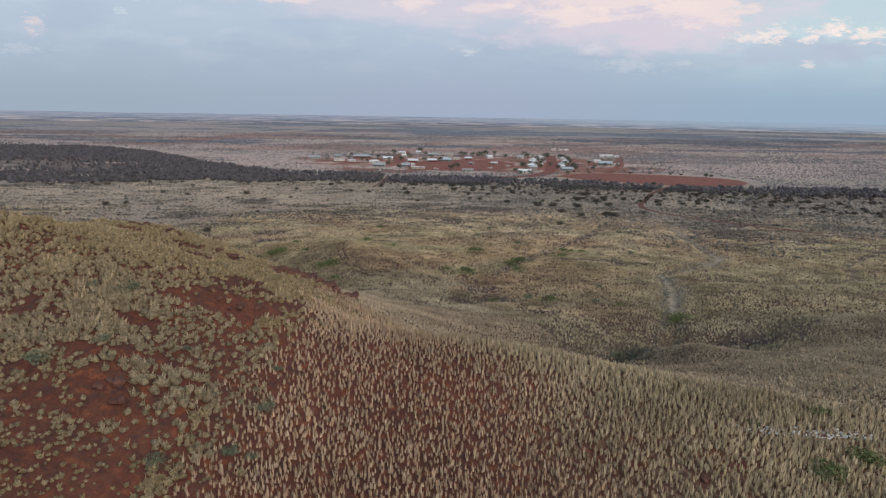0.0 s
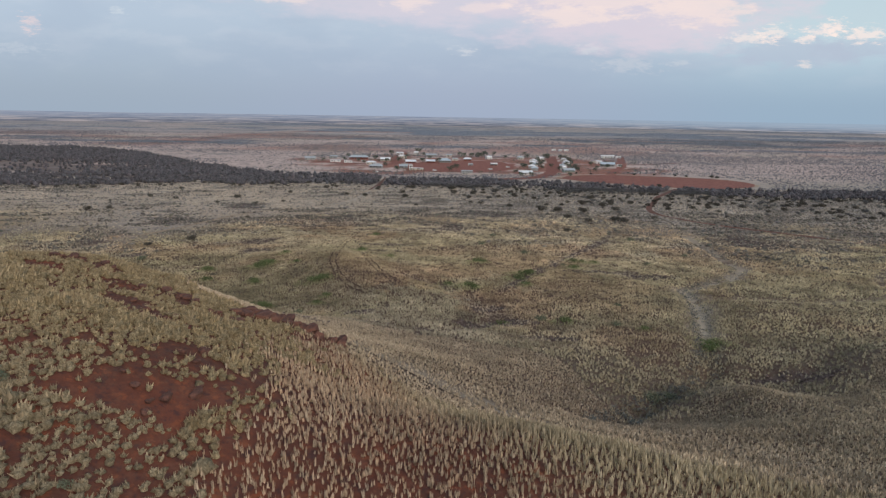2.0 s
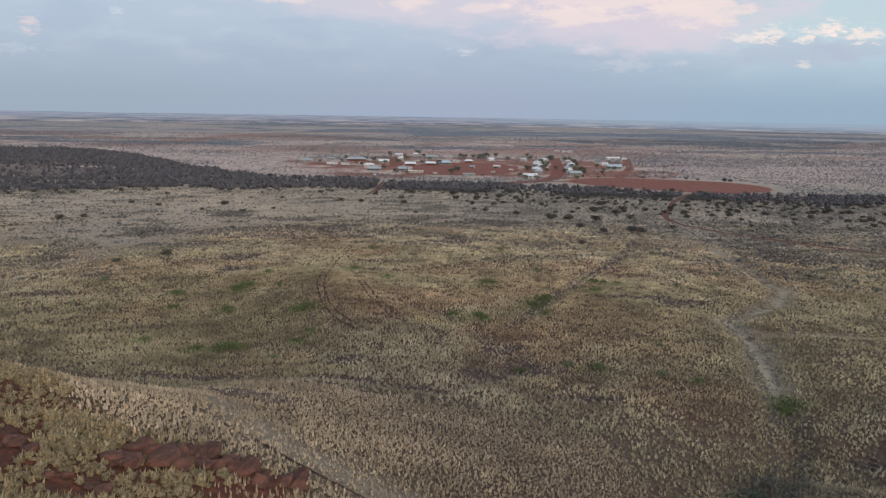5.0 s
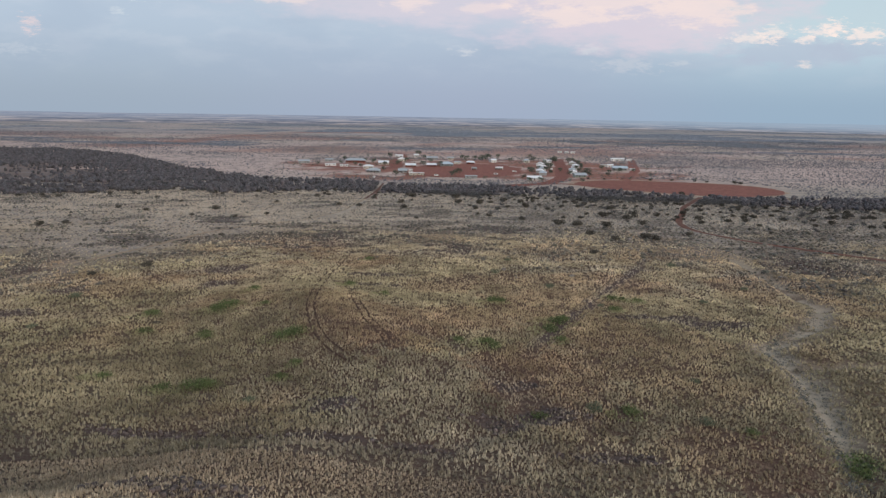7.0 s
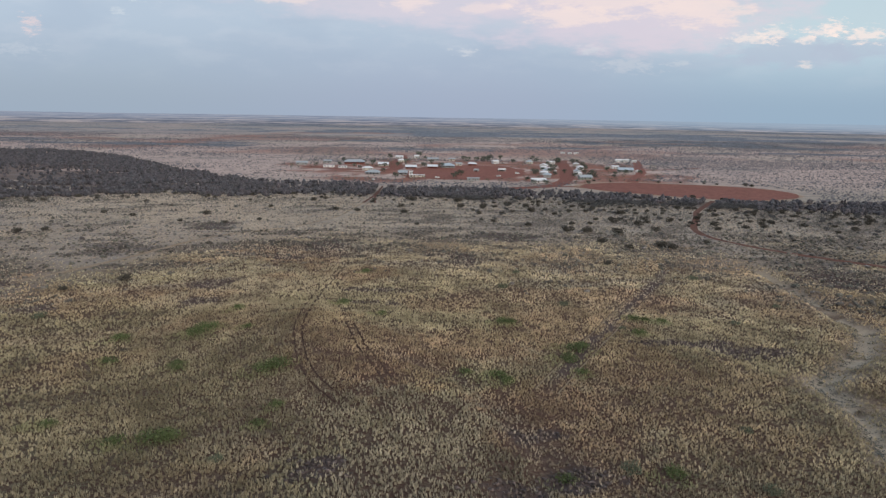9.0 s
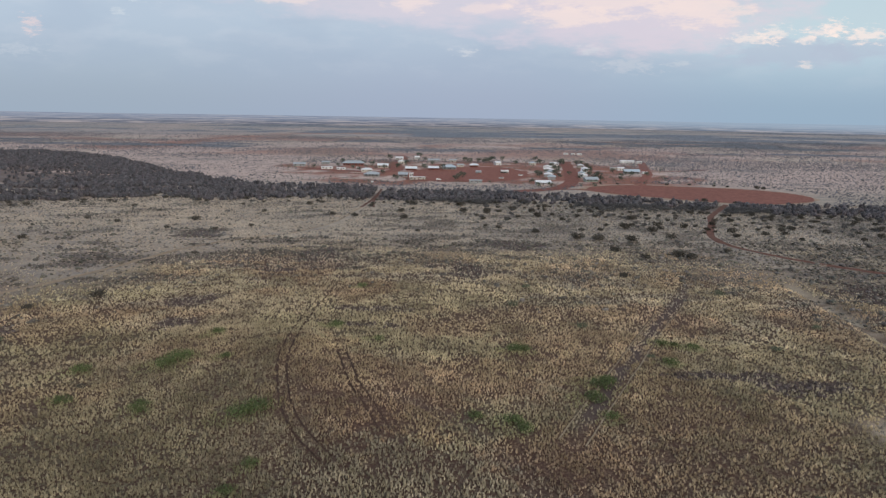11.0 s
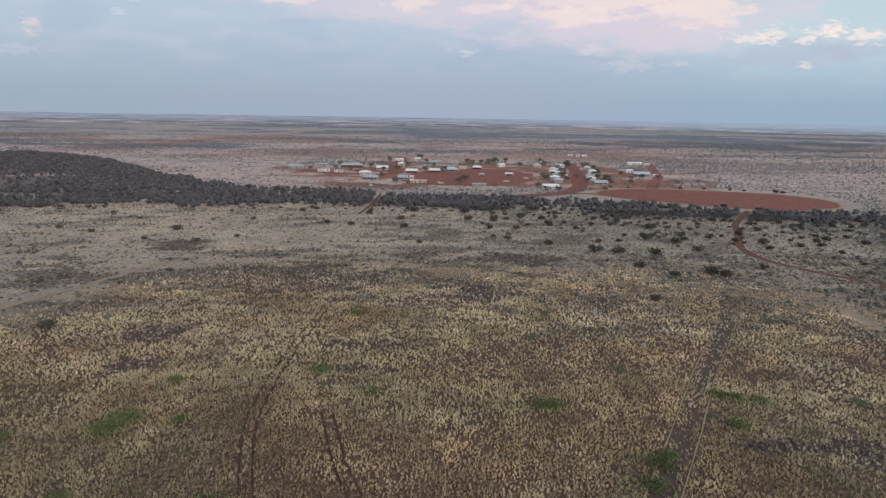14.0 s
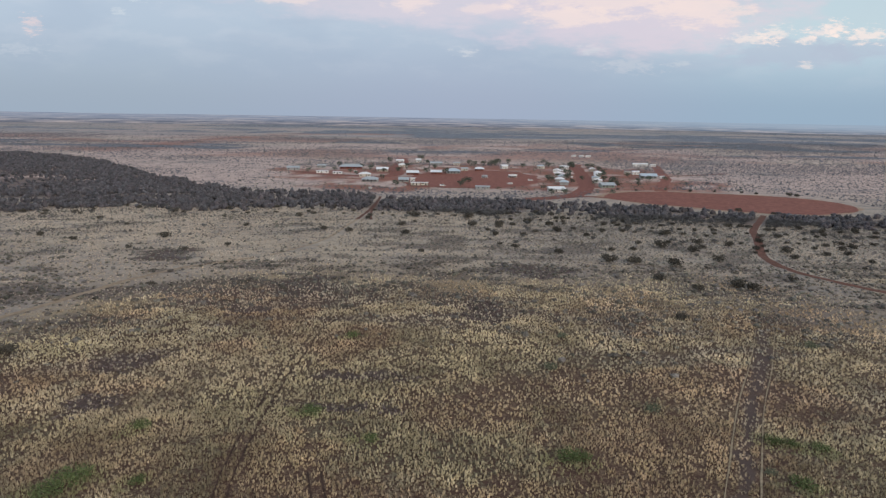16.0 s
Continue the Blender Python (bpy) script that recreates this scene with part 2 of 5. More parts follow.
def scrubby(x, y):
    """Where the grass gives way to grey scrub: broad patches drawn out sideways, broken into streaks."""
    return step(0.42 * fbm(x * 0.7, y, 42, 61) + 0.58 * fbm(x * 0.45, y, 7, 62, 4), 0.48, 0.60)


RUST = [(-14, 203, 18, 17), (32, 232, 20, 22), (42, 205, 14, 16), (45, 142, 12, 12), (2, 250, 14, 10), (62, 262, 12, 16), (20, 185, 14, 12), (-30, 225, 9, 14), (30, 262, 15, 12), (8, 215, 16, 12), (-18, 212, 12, 14), (-25, 290, 10, 12)]


STRAIGHT = [(86, 304), (72, 279), (58, 257), (46, 235), (37, 218.5), (28, 203), (20, 189)]


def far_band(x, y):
    """Drawn-out bands of scrub on the far plain, thickest about two kilometres out; their ground colour has haze
    painted in.
    """
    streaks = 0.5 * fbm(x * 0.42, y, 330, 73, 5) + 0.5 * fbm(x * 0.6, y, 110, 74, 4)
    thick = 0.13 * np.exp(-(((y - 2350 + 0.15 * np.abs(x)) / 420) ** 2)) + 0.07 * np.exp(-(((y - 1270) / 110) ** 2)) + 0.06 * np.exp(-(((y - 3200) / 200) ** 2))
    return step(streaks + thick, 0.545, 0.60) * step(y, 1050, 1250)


def fringe(x, y):
    """How far out a place lies for the grass: it gives way to scrub sooner in the west and the east."""
    return y + (fbm(x, y, 45, 102) - 0.5) * 90 + 60 * step(x, -70, -140) + 65 * step(x, 85, 150)


def covers(x, y):
    """Shares of bare red soil, golden grass, olive grass, dark litter, pale wash and far scrub (drawn haze-blue) at
    places of the plan.
    """
    bare = np.maximum(blotch(x, y, BARE), 0)
    hill = step(height_broad(x, y), 20, 34)
    front = front_slope(x, y)
    slope = front * step(x, -20, -12) * step(x + 0.5 * (y - 50), 24, 8) * step(y, 20, 40)
    bare = np.maximum(bare, slope * (0.30 + 0.4 * step(fbm(x, y, 8, 41), 0.45, 0.6)))
    bare = np.maximum(bare, hill * front * step(x, -8, -18) * step(fbm(x, y, 5, 43), 0.64, 0.74) * 0.6)
    oval = np.hypot((x - 25) / 85, (y - 735) / 75)
    town = step(np.hypot((x - 40) / 250, (y - 790) / 175) + (fbm(x, y, 60, 45) - 0.5) * 0.9, 1.05, 0.75)
    bare = np.maximum(bare, town * step(fbm(x, y, 28, 47), 0.30, 0.52))
    strip = np.exp(-((off_line(x, y, [(-560, 1120), (-523, 1400), (-505, 1660), (-440, 1975), (-320, 2090), (200, 2120)]) / 75) ** 2)) * step(fbm(x, y, 120, 49), 0.25, 0.5)
    bare = np.maximum(bare, strip * 0.8)
    far = step(y, 850, 1100)
    bare = np.maximum(bare, far * step(fbm(x * 0.5, y, 130, 51), 0.46, 0.66) * 0.6 * step(y, 2300, 1500))
    gold = step(fbm(x, y, 55, 53) + 0.16 * np.exp(-((x / 70) ** 2)) * np.exp(-(((y - 265) / 60) ** 2)), 0.40, 0.68)
    gold = np.maximum(gold * step(y + (fbm(x, y, 60, 103) - 0.5) * 130 - 25 * np.exp(-((x - 20) / 60) ** 2), 380, 315), hill * front * step(x, 2, 18) * 0.8)
    gold = np.maximum(gold, blotch(x, y, [(-101, 318, 18, 11), (-18, 315, 16, 30), (90, 290, 20, 20)]) * 0.9)
    olive = step(fbm(x, y, 30, 57), 0.45, 0.65) * step(y, 330, 230) * (1 - hill)
    olive = np.maximum(olive, step(x, 20, 60) * step(y, 290, 200) * (1 - hill) * 0.65)
    olive = np.maximum(olive, blotch(x, y, [(-75, 185, 45, 38), (85, 130, 40, 30)]) * 0.9)
    olive = np.maximum(olive, hill * front * step(x, -14, -24) * 0.6)
    dark = np.maximum(blotch(x, y, DARK, 1.5), scrubby(x, y) * step(y, 215, 320) * step(y, 560, 470) * 0.7)
    dark = np.maximum(dark, np.exp(-(((off_line(x, y, DRAW) + (fbm(x, y, 9, 63) - 0.5) * 6) / 3.2) ** 2)) * 0.6)
    dark = np.maximum(dark, 1.0 * step(off_line(x, y, STRAIGHT) + (fbm(x, y, 4, 64) - 0.5) * 3.2, 2.1, 0.8) * step(y, 180, 205))
    grey = (1 - hill) * step(y, 165, 120) * 0.5
    pale = 1.0 * np.exp(-(((off_line(x, y, CREEK) + (fbm(x, y, 9, 65) - 0.5) * 4) / 3.4) ** 2)) * step(fbm(x, y, 4, 66), 0.2, 0.45) * step(y, 134, 152)
    pale = np.maximum(pale, 0.5 * np.exp(-(((off_line(x, y, GULLY)) / 2.0) ** 2)))
    pale = np.maximum(pale, np.exp(-((off_line(x, y, [(-24, 106), (-14, 94), (-6, 91), (1, 88), (7, 84), (11, 77), (14, 69)]) / 3.0) ** 2)) * 0.55)
    pale = np.maximum(pale, step(y, 330, 400) * step(y, 600, 540) * step(fbm(x, y, 70, 67), 0.33, 0.6) * 0.85 * step(x, 130, -20))
    pale = np.maximum(pale, step(y, 330, 400) * step(y, 600, 540) * step(fbm(x, y, 45, 69), 0.5, 0.65) * 0.5)
    pale = np.maximum(pale, far * step(fbm(x * 0.8, y, 150, 71), 0.48, 0.60) * 0.6)
    inside = step(y, belt_near(x) - 6, belt_near(x) + 12) * step(y, belt_far(x) + 5, belt_far(x) - 12)
    inside = inside * step(fbm(x * 0.6, y, 24, 75), 0.30, 0.5)
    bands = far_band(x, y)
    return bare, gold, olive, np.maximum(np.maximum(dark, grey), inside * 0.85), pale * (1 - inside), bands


def height_broad(x, y):
    """The land form without its creases."""
    z = 15 * np.exp(-(np.maximum(y, 100) - 100) / 190)
    for a, cx, cy, la, lb, th in HILLS:
        c, s = math.cos(th), math.sin(th)
        u, v = (x - cx) * c + (y - cy) * s, -(x - cx) * s + (y - cy) * c
        z = z + a * np.exp(-((u / la) ** 2) - (v / lb) ** 2)
    return z


# ---- materials ----
def material(name, rough=0.9):
    m = bpy.data.materials.new(name)
    m.use_nodes = True
    k = Nodes(m.node_tree)
    out = k.n("ShaderNodeOutputMaterial")
    bsdf = k.n("ShaderNodeBsdfPrincipled")
    bsdf.inputs["Roughness"].default_value = rough
    bsdf.inputs["Specular IOR Level"].default_value = 0.2
    k.link(bsdf.outputs[0], out.inputs[0])
    return m, k, bsdf


def bump(k, bsdf, fac, strength, dist):
    b = k.n("ShaderNodeBump")
    b.inputs["Strength"].default_value, b.inputs["Distance"].default_value = strength, dist
    k.link(fac, b.inputs["Height"])
    k.link(b.outputs[0], bsdf.inputs["Normal"])


def ground_material():
    m, k, bsdf = material("dry_ground", 0.95)
    a = k.n("ShaderNodeAttribute", attribute_name="cover_a")
    b = k.n("ShaderNodeAttribute", attribute_name="cover_b")
    sa, sb = k.n("ShaderNodeSeparateColor"), k.n("ShaderNodeSeparateColor")
    k.link(a.outputs["Color"], sa.inputs[0])
    k.link(b.outputs["Color"], sb.inputs[0])
    bare, gold, olive = sa.outputs
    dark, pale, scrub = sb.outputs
    far = k.n("ShaderNodeAttribute", attribute_name="unresolved").outputs["Fac"]
    co = k.n("ShaderNodeTexCoord").outputs["Object"]
    fine = k.noise(co, 2.2, 5, 0.65)
    clump = k.noise(co, 0.75, 4, 0.6, 4.0)
    wide = k.noise(co, 0.07, 4, 0.6, 9.0)
    soil = k.mix(fine, (0.045, 0.018, 0.014), (0.150, 0.053, 0.034))
    soil = k.mix(k.math("MULTIPLY", k.ramp(wide, 0.4, 0.7), 0.5), soil, (0.165, 0.053, 0.032))
    grit = k.noise(co, 1.1, 5, 0.7, 15.0)
    soil = k.mix(k.math("MULTIPLY", k.ramp(grit, 0.52, 0.66), 0.75), soil, (0.225, 0.068, 0.032))
    soil = k.mix(k.math("MULTIPLY", k.ramp(grit, 0.48, 0.36), 0.8), soil, (0.055, 0.028, 0.028))
    soil = k.mix(k.math("MULTIPLY", far, 0.8), soil, k.mix(fine, (0.215, 0.085, 0.062), (0.36, 0.165, 0.12)))
    # a close carpet of tufts with dark gaps between them: soil plus painted shade
    rust = k.n("ShaderNodeAttribute", attribute_name="rust").outputs["Fac"]
    wobble = k.n("ShaderNodeVectorMath", operation="ADD")
    warp = k.n("ShaderNodeTexNoise")
    warp.inputs["Scale"].default_value = 1.6
    k.link(co, warp.inputs["Vector"])
    k.link(co, wobble.inputs[0])
    k.link(warp.outputs["Color"], wobble.inputs[1])
    tufts = k.n("ShaderNodeTexVoronoi", feature="F1")
    tufts.inputs["Scale"].default_value = 2.3
    k.link(wobble.outputs[0], tufts.inputs["Vector"])
    gaps = k.ramp(k.math("ADD", tufts.outputs["Distance"], k.math("MULTIPLY", k.math("SUBTRACT", clump, 0.5), 0.9)), 0.30, 0.62)
    near = k.mix(fine, (0.080, 0.058, 0.042), (0.165, 0.125, 0.09))
    near = k.mix(k.math("MULTIPLY", gold, 0.9), near, k.mix(fine, (0.15, 0.116, 0.072), (0.28, 0.222, 0.142)))
    near = k.mix(k.math("MULTIPLY", olive, 0.75), near, k.mix(fine, (0.085, 0.077, 0.048), (0.17, 0.152, 0.095)))
    near = k.mix(k.math("MULTIPLY", rust, 0.7), near, k.mix(fine, (0.115, 0.066, 0.046), (0.21, 0.130, 0.09)))
    shaded_earth = k.mix(fine, (0.040, 0.021, 0.016), (0.10, 0.054, 0.038))
    near = k.mix(k.math("MULTIPLY", gaps, 0.92), near, shaded_earth)
    litter = k.mix(fine, (0.235, 0.195, 0.158), (0.45, 0.385, 0.318))
    c = k.mix(gold, litter, k.mix(fine, (0.26, 0.20, 0.12), (0.47, 0.37, 0.235)))
    c = k.mix(k.math("MULTIPLY", olive, 0.75), c, k.mix(fine, (0.15, 0.135, 0.08), (0.30, 0.265, 0.165)))
    # distant ground is paler and pinker, with some haze painted into the tone
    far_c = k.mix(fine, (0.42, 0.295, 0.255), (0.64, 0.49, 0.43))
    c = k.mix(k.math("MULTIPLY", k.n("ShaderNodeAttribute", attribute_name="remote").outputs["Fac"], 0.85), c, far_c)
    c = k.mix(far, near, c)
    c = k.mix(k.math("MULTIPLY", pale, 0.8), c, k.mix(fine, (0.30, 0.25, 0.19), (0.56, 0.47, 0.36)))
    c = k.mix(k.math("MULTIPLY", dark, k.ramp(k.math("ADD", dark, k.math("SUBTRACT", clump, 0.5)), 0.2, 0.75)), c, k.mix(fine, (0.050, 0.034, 0.030), (0.125, 0.088, 0.076)))
    # mottling of far grass and shrubs too small to stand apart
    flat = k.n("ShaderNodeMapping")
    flat.inputs["Scale"].default_value = (0.55, 1.0, 1.0)
    k.link(co, flat.inputs[0])
    spots = k.n("ShaderNodeTexVoronoi", feature="F1")
    spots.inputs["Scale"].default_value = 0.11
    k.link(flat.outputs[0], spots.inputs["Vector"])
    mottle = k.noise(flat.outputs[0], 0.16, 5, 0.7, 2.0)
    speck = k.noise(flat.outputs[0], 0.55, 3, 0.65, 6.0)
    tone = k.math("MULTIPLY", far, k.math("MULTIPLY", k.ramp(k.math("ADD", k.math("MULTIPLY", mottle, 0.6), k.math("MULTIPLY", speck, 0.4)), 0.46, 0.60), 0.45))
    c = k.mix(tone, c, k.mix(fine, (0.115, 0.094, 0.088), (0.215, 0.178, 0.165)))
    shrub = k.math("MULTIPLY", k.ramp(spots.outputs["Distance"], 0.5, 0.3), k.math("MULTIPLY", far, k.ramp(wide, 0.32, 0.5)))
    long_ = k.n("ShaderNodeMapping")
    long_.inputs["Scale"].default_value = (0.6, 1.0, 1.0)
    k.link(co, long_.inputs[0])
    remote = k.n("ShaderNodeAttribute", attribute_name="remote").outputs["Fac"]
    haze_grey = k.n("ShaderNodeAttribute", attribute_name="haze_grey").outputs["Fac"]
    # haze over the far plain, painted into the ground as a greyer tone
    c = k.mix(k.math("MULTIPLY", haze_grey, 0.85), c, k.mix(fine, (0.185, 0.178, 0.184), (0.31, 0.288, 0.285)))
    streaks = k.noise(long_.outputs[0], 0.0035, 8, 0.68, 8.0)
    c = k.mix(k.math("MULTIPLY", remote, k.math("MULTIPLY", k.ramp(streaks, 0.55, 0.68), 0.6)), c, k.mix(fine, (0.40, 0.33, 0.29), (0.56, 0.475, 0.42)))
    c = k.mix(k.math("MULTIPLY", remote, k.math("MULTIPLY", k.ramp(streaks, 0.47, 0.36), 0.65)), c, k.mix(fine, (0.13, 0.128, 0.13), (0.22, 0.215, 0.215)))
    c = k.mix(k.math("MULTIPLY", bare, k.ramp(k.math("ADD", bare, k.math("SUBTRACT", fine, 0.5)), 0.15, 0.6)), c, soil)
    c = k.mix(k.math("MULTIPLY", shrub, 0.35), c, (0.135, 0.132, 0.142))
    # far scrub bands: distance haze painted into their blue-grey
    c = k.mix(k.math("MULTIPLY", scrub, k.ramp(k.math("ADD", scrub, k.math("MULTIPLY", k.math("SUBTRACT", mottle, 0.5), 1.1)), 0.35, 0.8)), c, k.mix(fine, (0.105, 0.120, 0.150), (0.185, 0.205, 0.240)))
    k.link(c, bsdf.inputs["Base Color"])
    bump(k, bsdf, k.math("ADD", fine, clump), 0.6, 0.25)
    return m


def tinted(name, low, high, rough=0.9, scale=1.2):
    """A surface whose colour wanders between two tones, with a grain."""
    m, k, bsdf = material(name, rough)
    co = k.n("ShaderNodeTexCoord").outputs["Object"]
    f = k.noise(co, scale, 5, 0.65)
    rnd = k.n("ShaderNodeObjectInfo").outputs["Random"]
    c = k.mix(k.ramp(f, 0.3, 0.7), low, high)
    c = k.mix(k.math("MULTIPLY", rnd, 0.3), c, tuple(v * 0.6 for v in low))
    k.link(c, bsdf.inputs["Base Color"])
    bump(k, bsdf, f, 0.4, 0.1)
    return m


def leafy(name, low, high):
    """Foliage: every tuft has its own tone, and its plant another."""
    m, k, bsdf = material(name, 0.85)
    isl = k.n("ShaderNodeNewGeometry").outputs["Random Per Island"]
    rnd = k.n("ShaderNodeObjectInfo").outputs["Random"]
    c = k.mix(isl, low, high)
    c = k.mix(k.math("MULTIPLY", rnd, 0.5), c, tuple(v * 0.7 for v in low))
    k.link(c, bsdf.inputs["Base Color"])
    return m


def grass_material(name):
    """Grass: each tussock carries its species' tint, each blade its own tone."""
    m, k, bsdf = material(name, 0.9)
    tint = k.n("ShaderNodeAttribute", attribute_name="tint").outputs["Color"]
    isl = k.n("ShaderNodeNewGeometry").outputs["Random Per Island"]
    c = k.mix(1.0, tint, k.mix(isl, (0.70, 0.68, 0.66), (1.14, 1.14, 1.14)), "MULTIPLY")
    k.link(c, bsdf.inputs["Base Color"])
    return m


def sheet_metal(name, col, rough=0.45):
    m, k, bsdf = material(name, rough)
    co = k.n("ShaderNodeTexCoord").outputs["Object"]
    f = k.noise(co, 0.6, 5, 0.7)
    wave = k.n("ShaderNodeTexWave", wave_type="BANDS", bands_direction="X")
    wave.inputs["Scale"].default_value = 2.2
    k.link(co, wave.inputs["Vector"])
    c = k.mix(k.ramp(f, 0.45, 0.75), col, tuple(v * 0.72 for v in col))
    c = k.mix(k.math("MULTIPLY", k.ramp(f, 0.62, 0.72), 0.35), c, (0.28, 0.16, 0.10))
    k.link(c, bsdf.inputs["Base Color"])
    bump(k, bsdf, wave.outputs["Fac"], 0.5, 0.03)
    return m


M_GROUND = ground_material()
M_GRASS = grass_material("grass_blades")
M_RED = tinted("red_dirt", (0.165, 0.062, 0.047), (0.275, 0.11, 0.083), 0.95, 0.35)
M_RUT = tinted("rut_dirt", (0.040, 0.023, 0.017), (0.105, 0.062, 0.045), 0.95, 0.8)
M_ROAD = tinted("brown_road_dirt", (0.095, 0.045, 0.033), (0.17, 0.08, 0.058), 0.95, 0.5)
M_TRACK = tinted("pale_track_dirt", (0.27, 0.20, 0.14), (0.38, 0.29, 0.20), 0.95, 0.5)
M_STUBBLE = tinted("pale_stubble", (0.24, 0.185, 0.12), (0.40, 0.315, 0.215), 0.95, 1.5)
M_SAND = tinted("sandy_verge", (0.27, 0.185, 0.13), (0.38, 0.27, 0.195), 0.95, 0.3)
M_ROCK = tinted("ironstone", (0.060, 0.034, 0.030), (0.175, 0.080, 0.056), 0.85, 2.0)
M_QUARTZ = tinted("white_quartz", (0.55, 0.54, 0.52), (0.8, 0.79, 0.77), 0.6, 3.0)
M_BARK = tinted("grey_bark", (0.09, 0.075, 0.065), (0.17, 0.14, 0.12), 0.9, 3.0)
M_SHRUB = leafy("fresh_shrub_leaves", (0.068, 0.092, 0.036), (0.175, 0.212, 0.090))
M_DULL = leafy("dull_shrub_leaves", (0.10, 0.115, 0.075), (0.21, 0.22, 0.15))
M_BUSH = leafy("dark_bush_leaves", (0.056, 0.051, 0.043), (0.135, 0.120, 0.096))
M_MULGA = leafy("mulga_leaves", (0.078, 0.077, 0.078), (0.165, 0.160, 0.158))
M_GUM = leafy("gum_leaves", (0.06, 0.075, 0.058), (0.14, 0.16, 0.12))
M_SALT = leafy("saltbush_leaves", (0.085, 0.09, 0.085), (0.19, 0.19, 0.17))
def scrub_material():
    """Scrub: each plant carries its own tint, each tuft its own tone."""
    m, k, bsdf = material("scrub_leaves", 0.88)
    tint = k.n("ShaderNodeAttribute", attribute_name="tint").outputs["Color"]
    isl = k.n("ShaderNodeNewGeometry").outputs["Random Per Island"]
    c = k.mix(1.0, tint, k.mix(isl, (0.75, 0.75, 0.75), (1.25, 1.25, 1.25)), "MULTIPLY")
    leaves = k.noise(k.n("ShaderNodeTexCoord").outputs["Object"], 1.7, 3, 0.7)
    c = k.mix(1.0, c, k.mix(k.ramp(leaves, 0.35, 0.65), (0.65, 0.65, 0.65), (1.3, 1.3, 1.3)), "MULTIPLY")
    k.link(c, bsdf.inputs["Base Color"])
    bump(k, bsdf, leaves, 1.0, 0.5)
    return m


M_SCRUB = scrub_material()


def spinifex_material():
    """Spinifex: cushions of fine needles, mottled lighter and darker by noise."""
    m, k, bsdf = material("spinifex_needles", 0.9)
    tint = k.n("ShaderNodeAttribute", attribute_name="tint").outputs["Color"]
    mp = k.n("ShaderNodeMapping")
    mp.inputs["Scale"].default_value = (1.0, 1.0, 0.5)
    k.link(k.n("ShaderNodeTexCoord").outputs["Object"], mp.inputs[0])
    needles = k.noise(mp.outputs[0], 7.0, 4, 0.8)
    c = k.mix(1.0, tint, k.mix(k.ramp(needles, 0.32, 0.68), (0.45, 0.43, 0.40), (1.4, 1.4, 1.4)), "MULTIPLY")
    k.link(c, bsdf.inputs["Base Color"])
    bump(k, bsdf, needles, 1.0, 0.15)
    return m


M_SPINIFEX = spinifex_material()
M_WHITE = sheet_metal("white_roof_sheet", (0.72, 0.73, 0.74))
M_GREY = sheet_metal("grey_roof_sheet", (0.36, 0.39, 0.41))
M_BLUE = sheet_metal("blue_grey_roof_sheet", (0.42, 0.49, 0.54))
M_WALLS = {
    "cream": tinted("cream_cladding", (0.50, 0.46, 0.39), (0.62, 0.58, 0.50), 0.8, 0.8),
    "red": tinted("rust_red_cladding", (0.20, 0.065, 0.05), (0.30, 0.10, 0.07), 0.8, 0.8),
    "grey": tinted("grey_block_wall", (0.27, 0.27, 0.26), (0.37, 0.37, 0.36), 0.85, 0.8),
    "white": tinted("white_painted_wall", (0.66, 0.65, 0.62), (0.78, 0.77, 0.75), 0.7, 0.8),
    "green": tinted("pale_green_cladding", (0.34, 0.39, 0.33), (0.44, 0.49, 0.42), 0.8, 0.8),
}
M_DOOR = tinted("dark_door_paint", (0.05, 0.045, 0.045), (0.10, 0.09, 0.085), 0.6, 2.0)
M_STEEL = tinted("galvanised_steel", (0.30, 0.30, 0.31), (0.45, 0.45, 0.46), 0.45, 3.0)


def glass_material():
    m, k, bsdf = material("window_glass", 0.08)
    bsdf.inputs["Base Color"].default_value = (0.03, 0.035, 0.04, 1)
    bsdf.inputs["Specular IOR Level"].default_value = 0.6
    return m


M_GLASS = glass_material()


# ---- mesh helpers ----
def mesh_object(name, verts, faces, mat, parent=None):
    """One mesh from arrays; faces: rows of equal length."""
    me = bpy.data.meshes.new(name)
    verts, faces = np.asarray(verts, np.float32), np.asarray(faces, np.int32)
    n, k = faces.shape
    me.vertices.add(len(verts))
    me.vertices.foreach_set("co", verts.ravel())
    me.loops.add(n * k)
    me.loops.foreach_set("vertex_index", faces.ravel())
    me.polygons.add(n)
    me.polygons.foreach_set("loop_start", np.arange(0, n * k, k, dtype=np.int32))
    me.update(calc_edges=True)
    me.materials.append(mat)
    ob = new(name, me)
    ob.parent = parent
    return ob


def part(name, bm, mat, parent, label=""):
    me = bpy.data.meshes.new(name)
    bm.to_mesh(me)
    bm.free()
    me.materials.append(mat)
    ob = new(name, me)
    ob.parent = parent
    return tagged(ob, label) if label else ob


def box(bm, x0, y0, z0, x1, y1, z1):
    vs = [bm.verts.new(p) for p in ((x0, y0, z0), (x1, y0, z0), (x1, y1, z0), (x0, y1, z0), (x0, y0, z1), (x1, y0, z1), (x1, y1, z1), (x0, y1, z1))]
    for f in ((0, 3, 2, 1), (4, 5, 6, 7), (0, 1, 5, 4), (1, 2, 6, 5), (2, 3, 7, 6), (3, 0, 4, 7)):
        bm.faces.new([vs[i] for i in f])
    return vs


def point_attr(me, name, values, kind="FLOAT"):
    at = me.attributes.new(name, kind, "POINT")
    at.data.foreach_set("value" if kind == "FLOAT" else "color", np.asarray(values, np.float32).ravel())


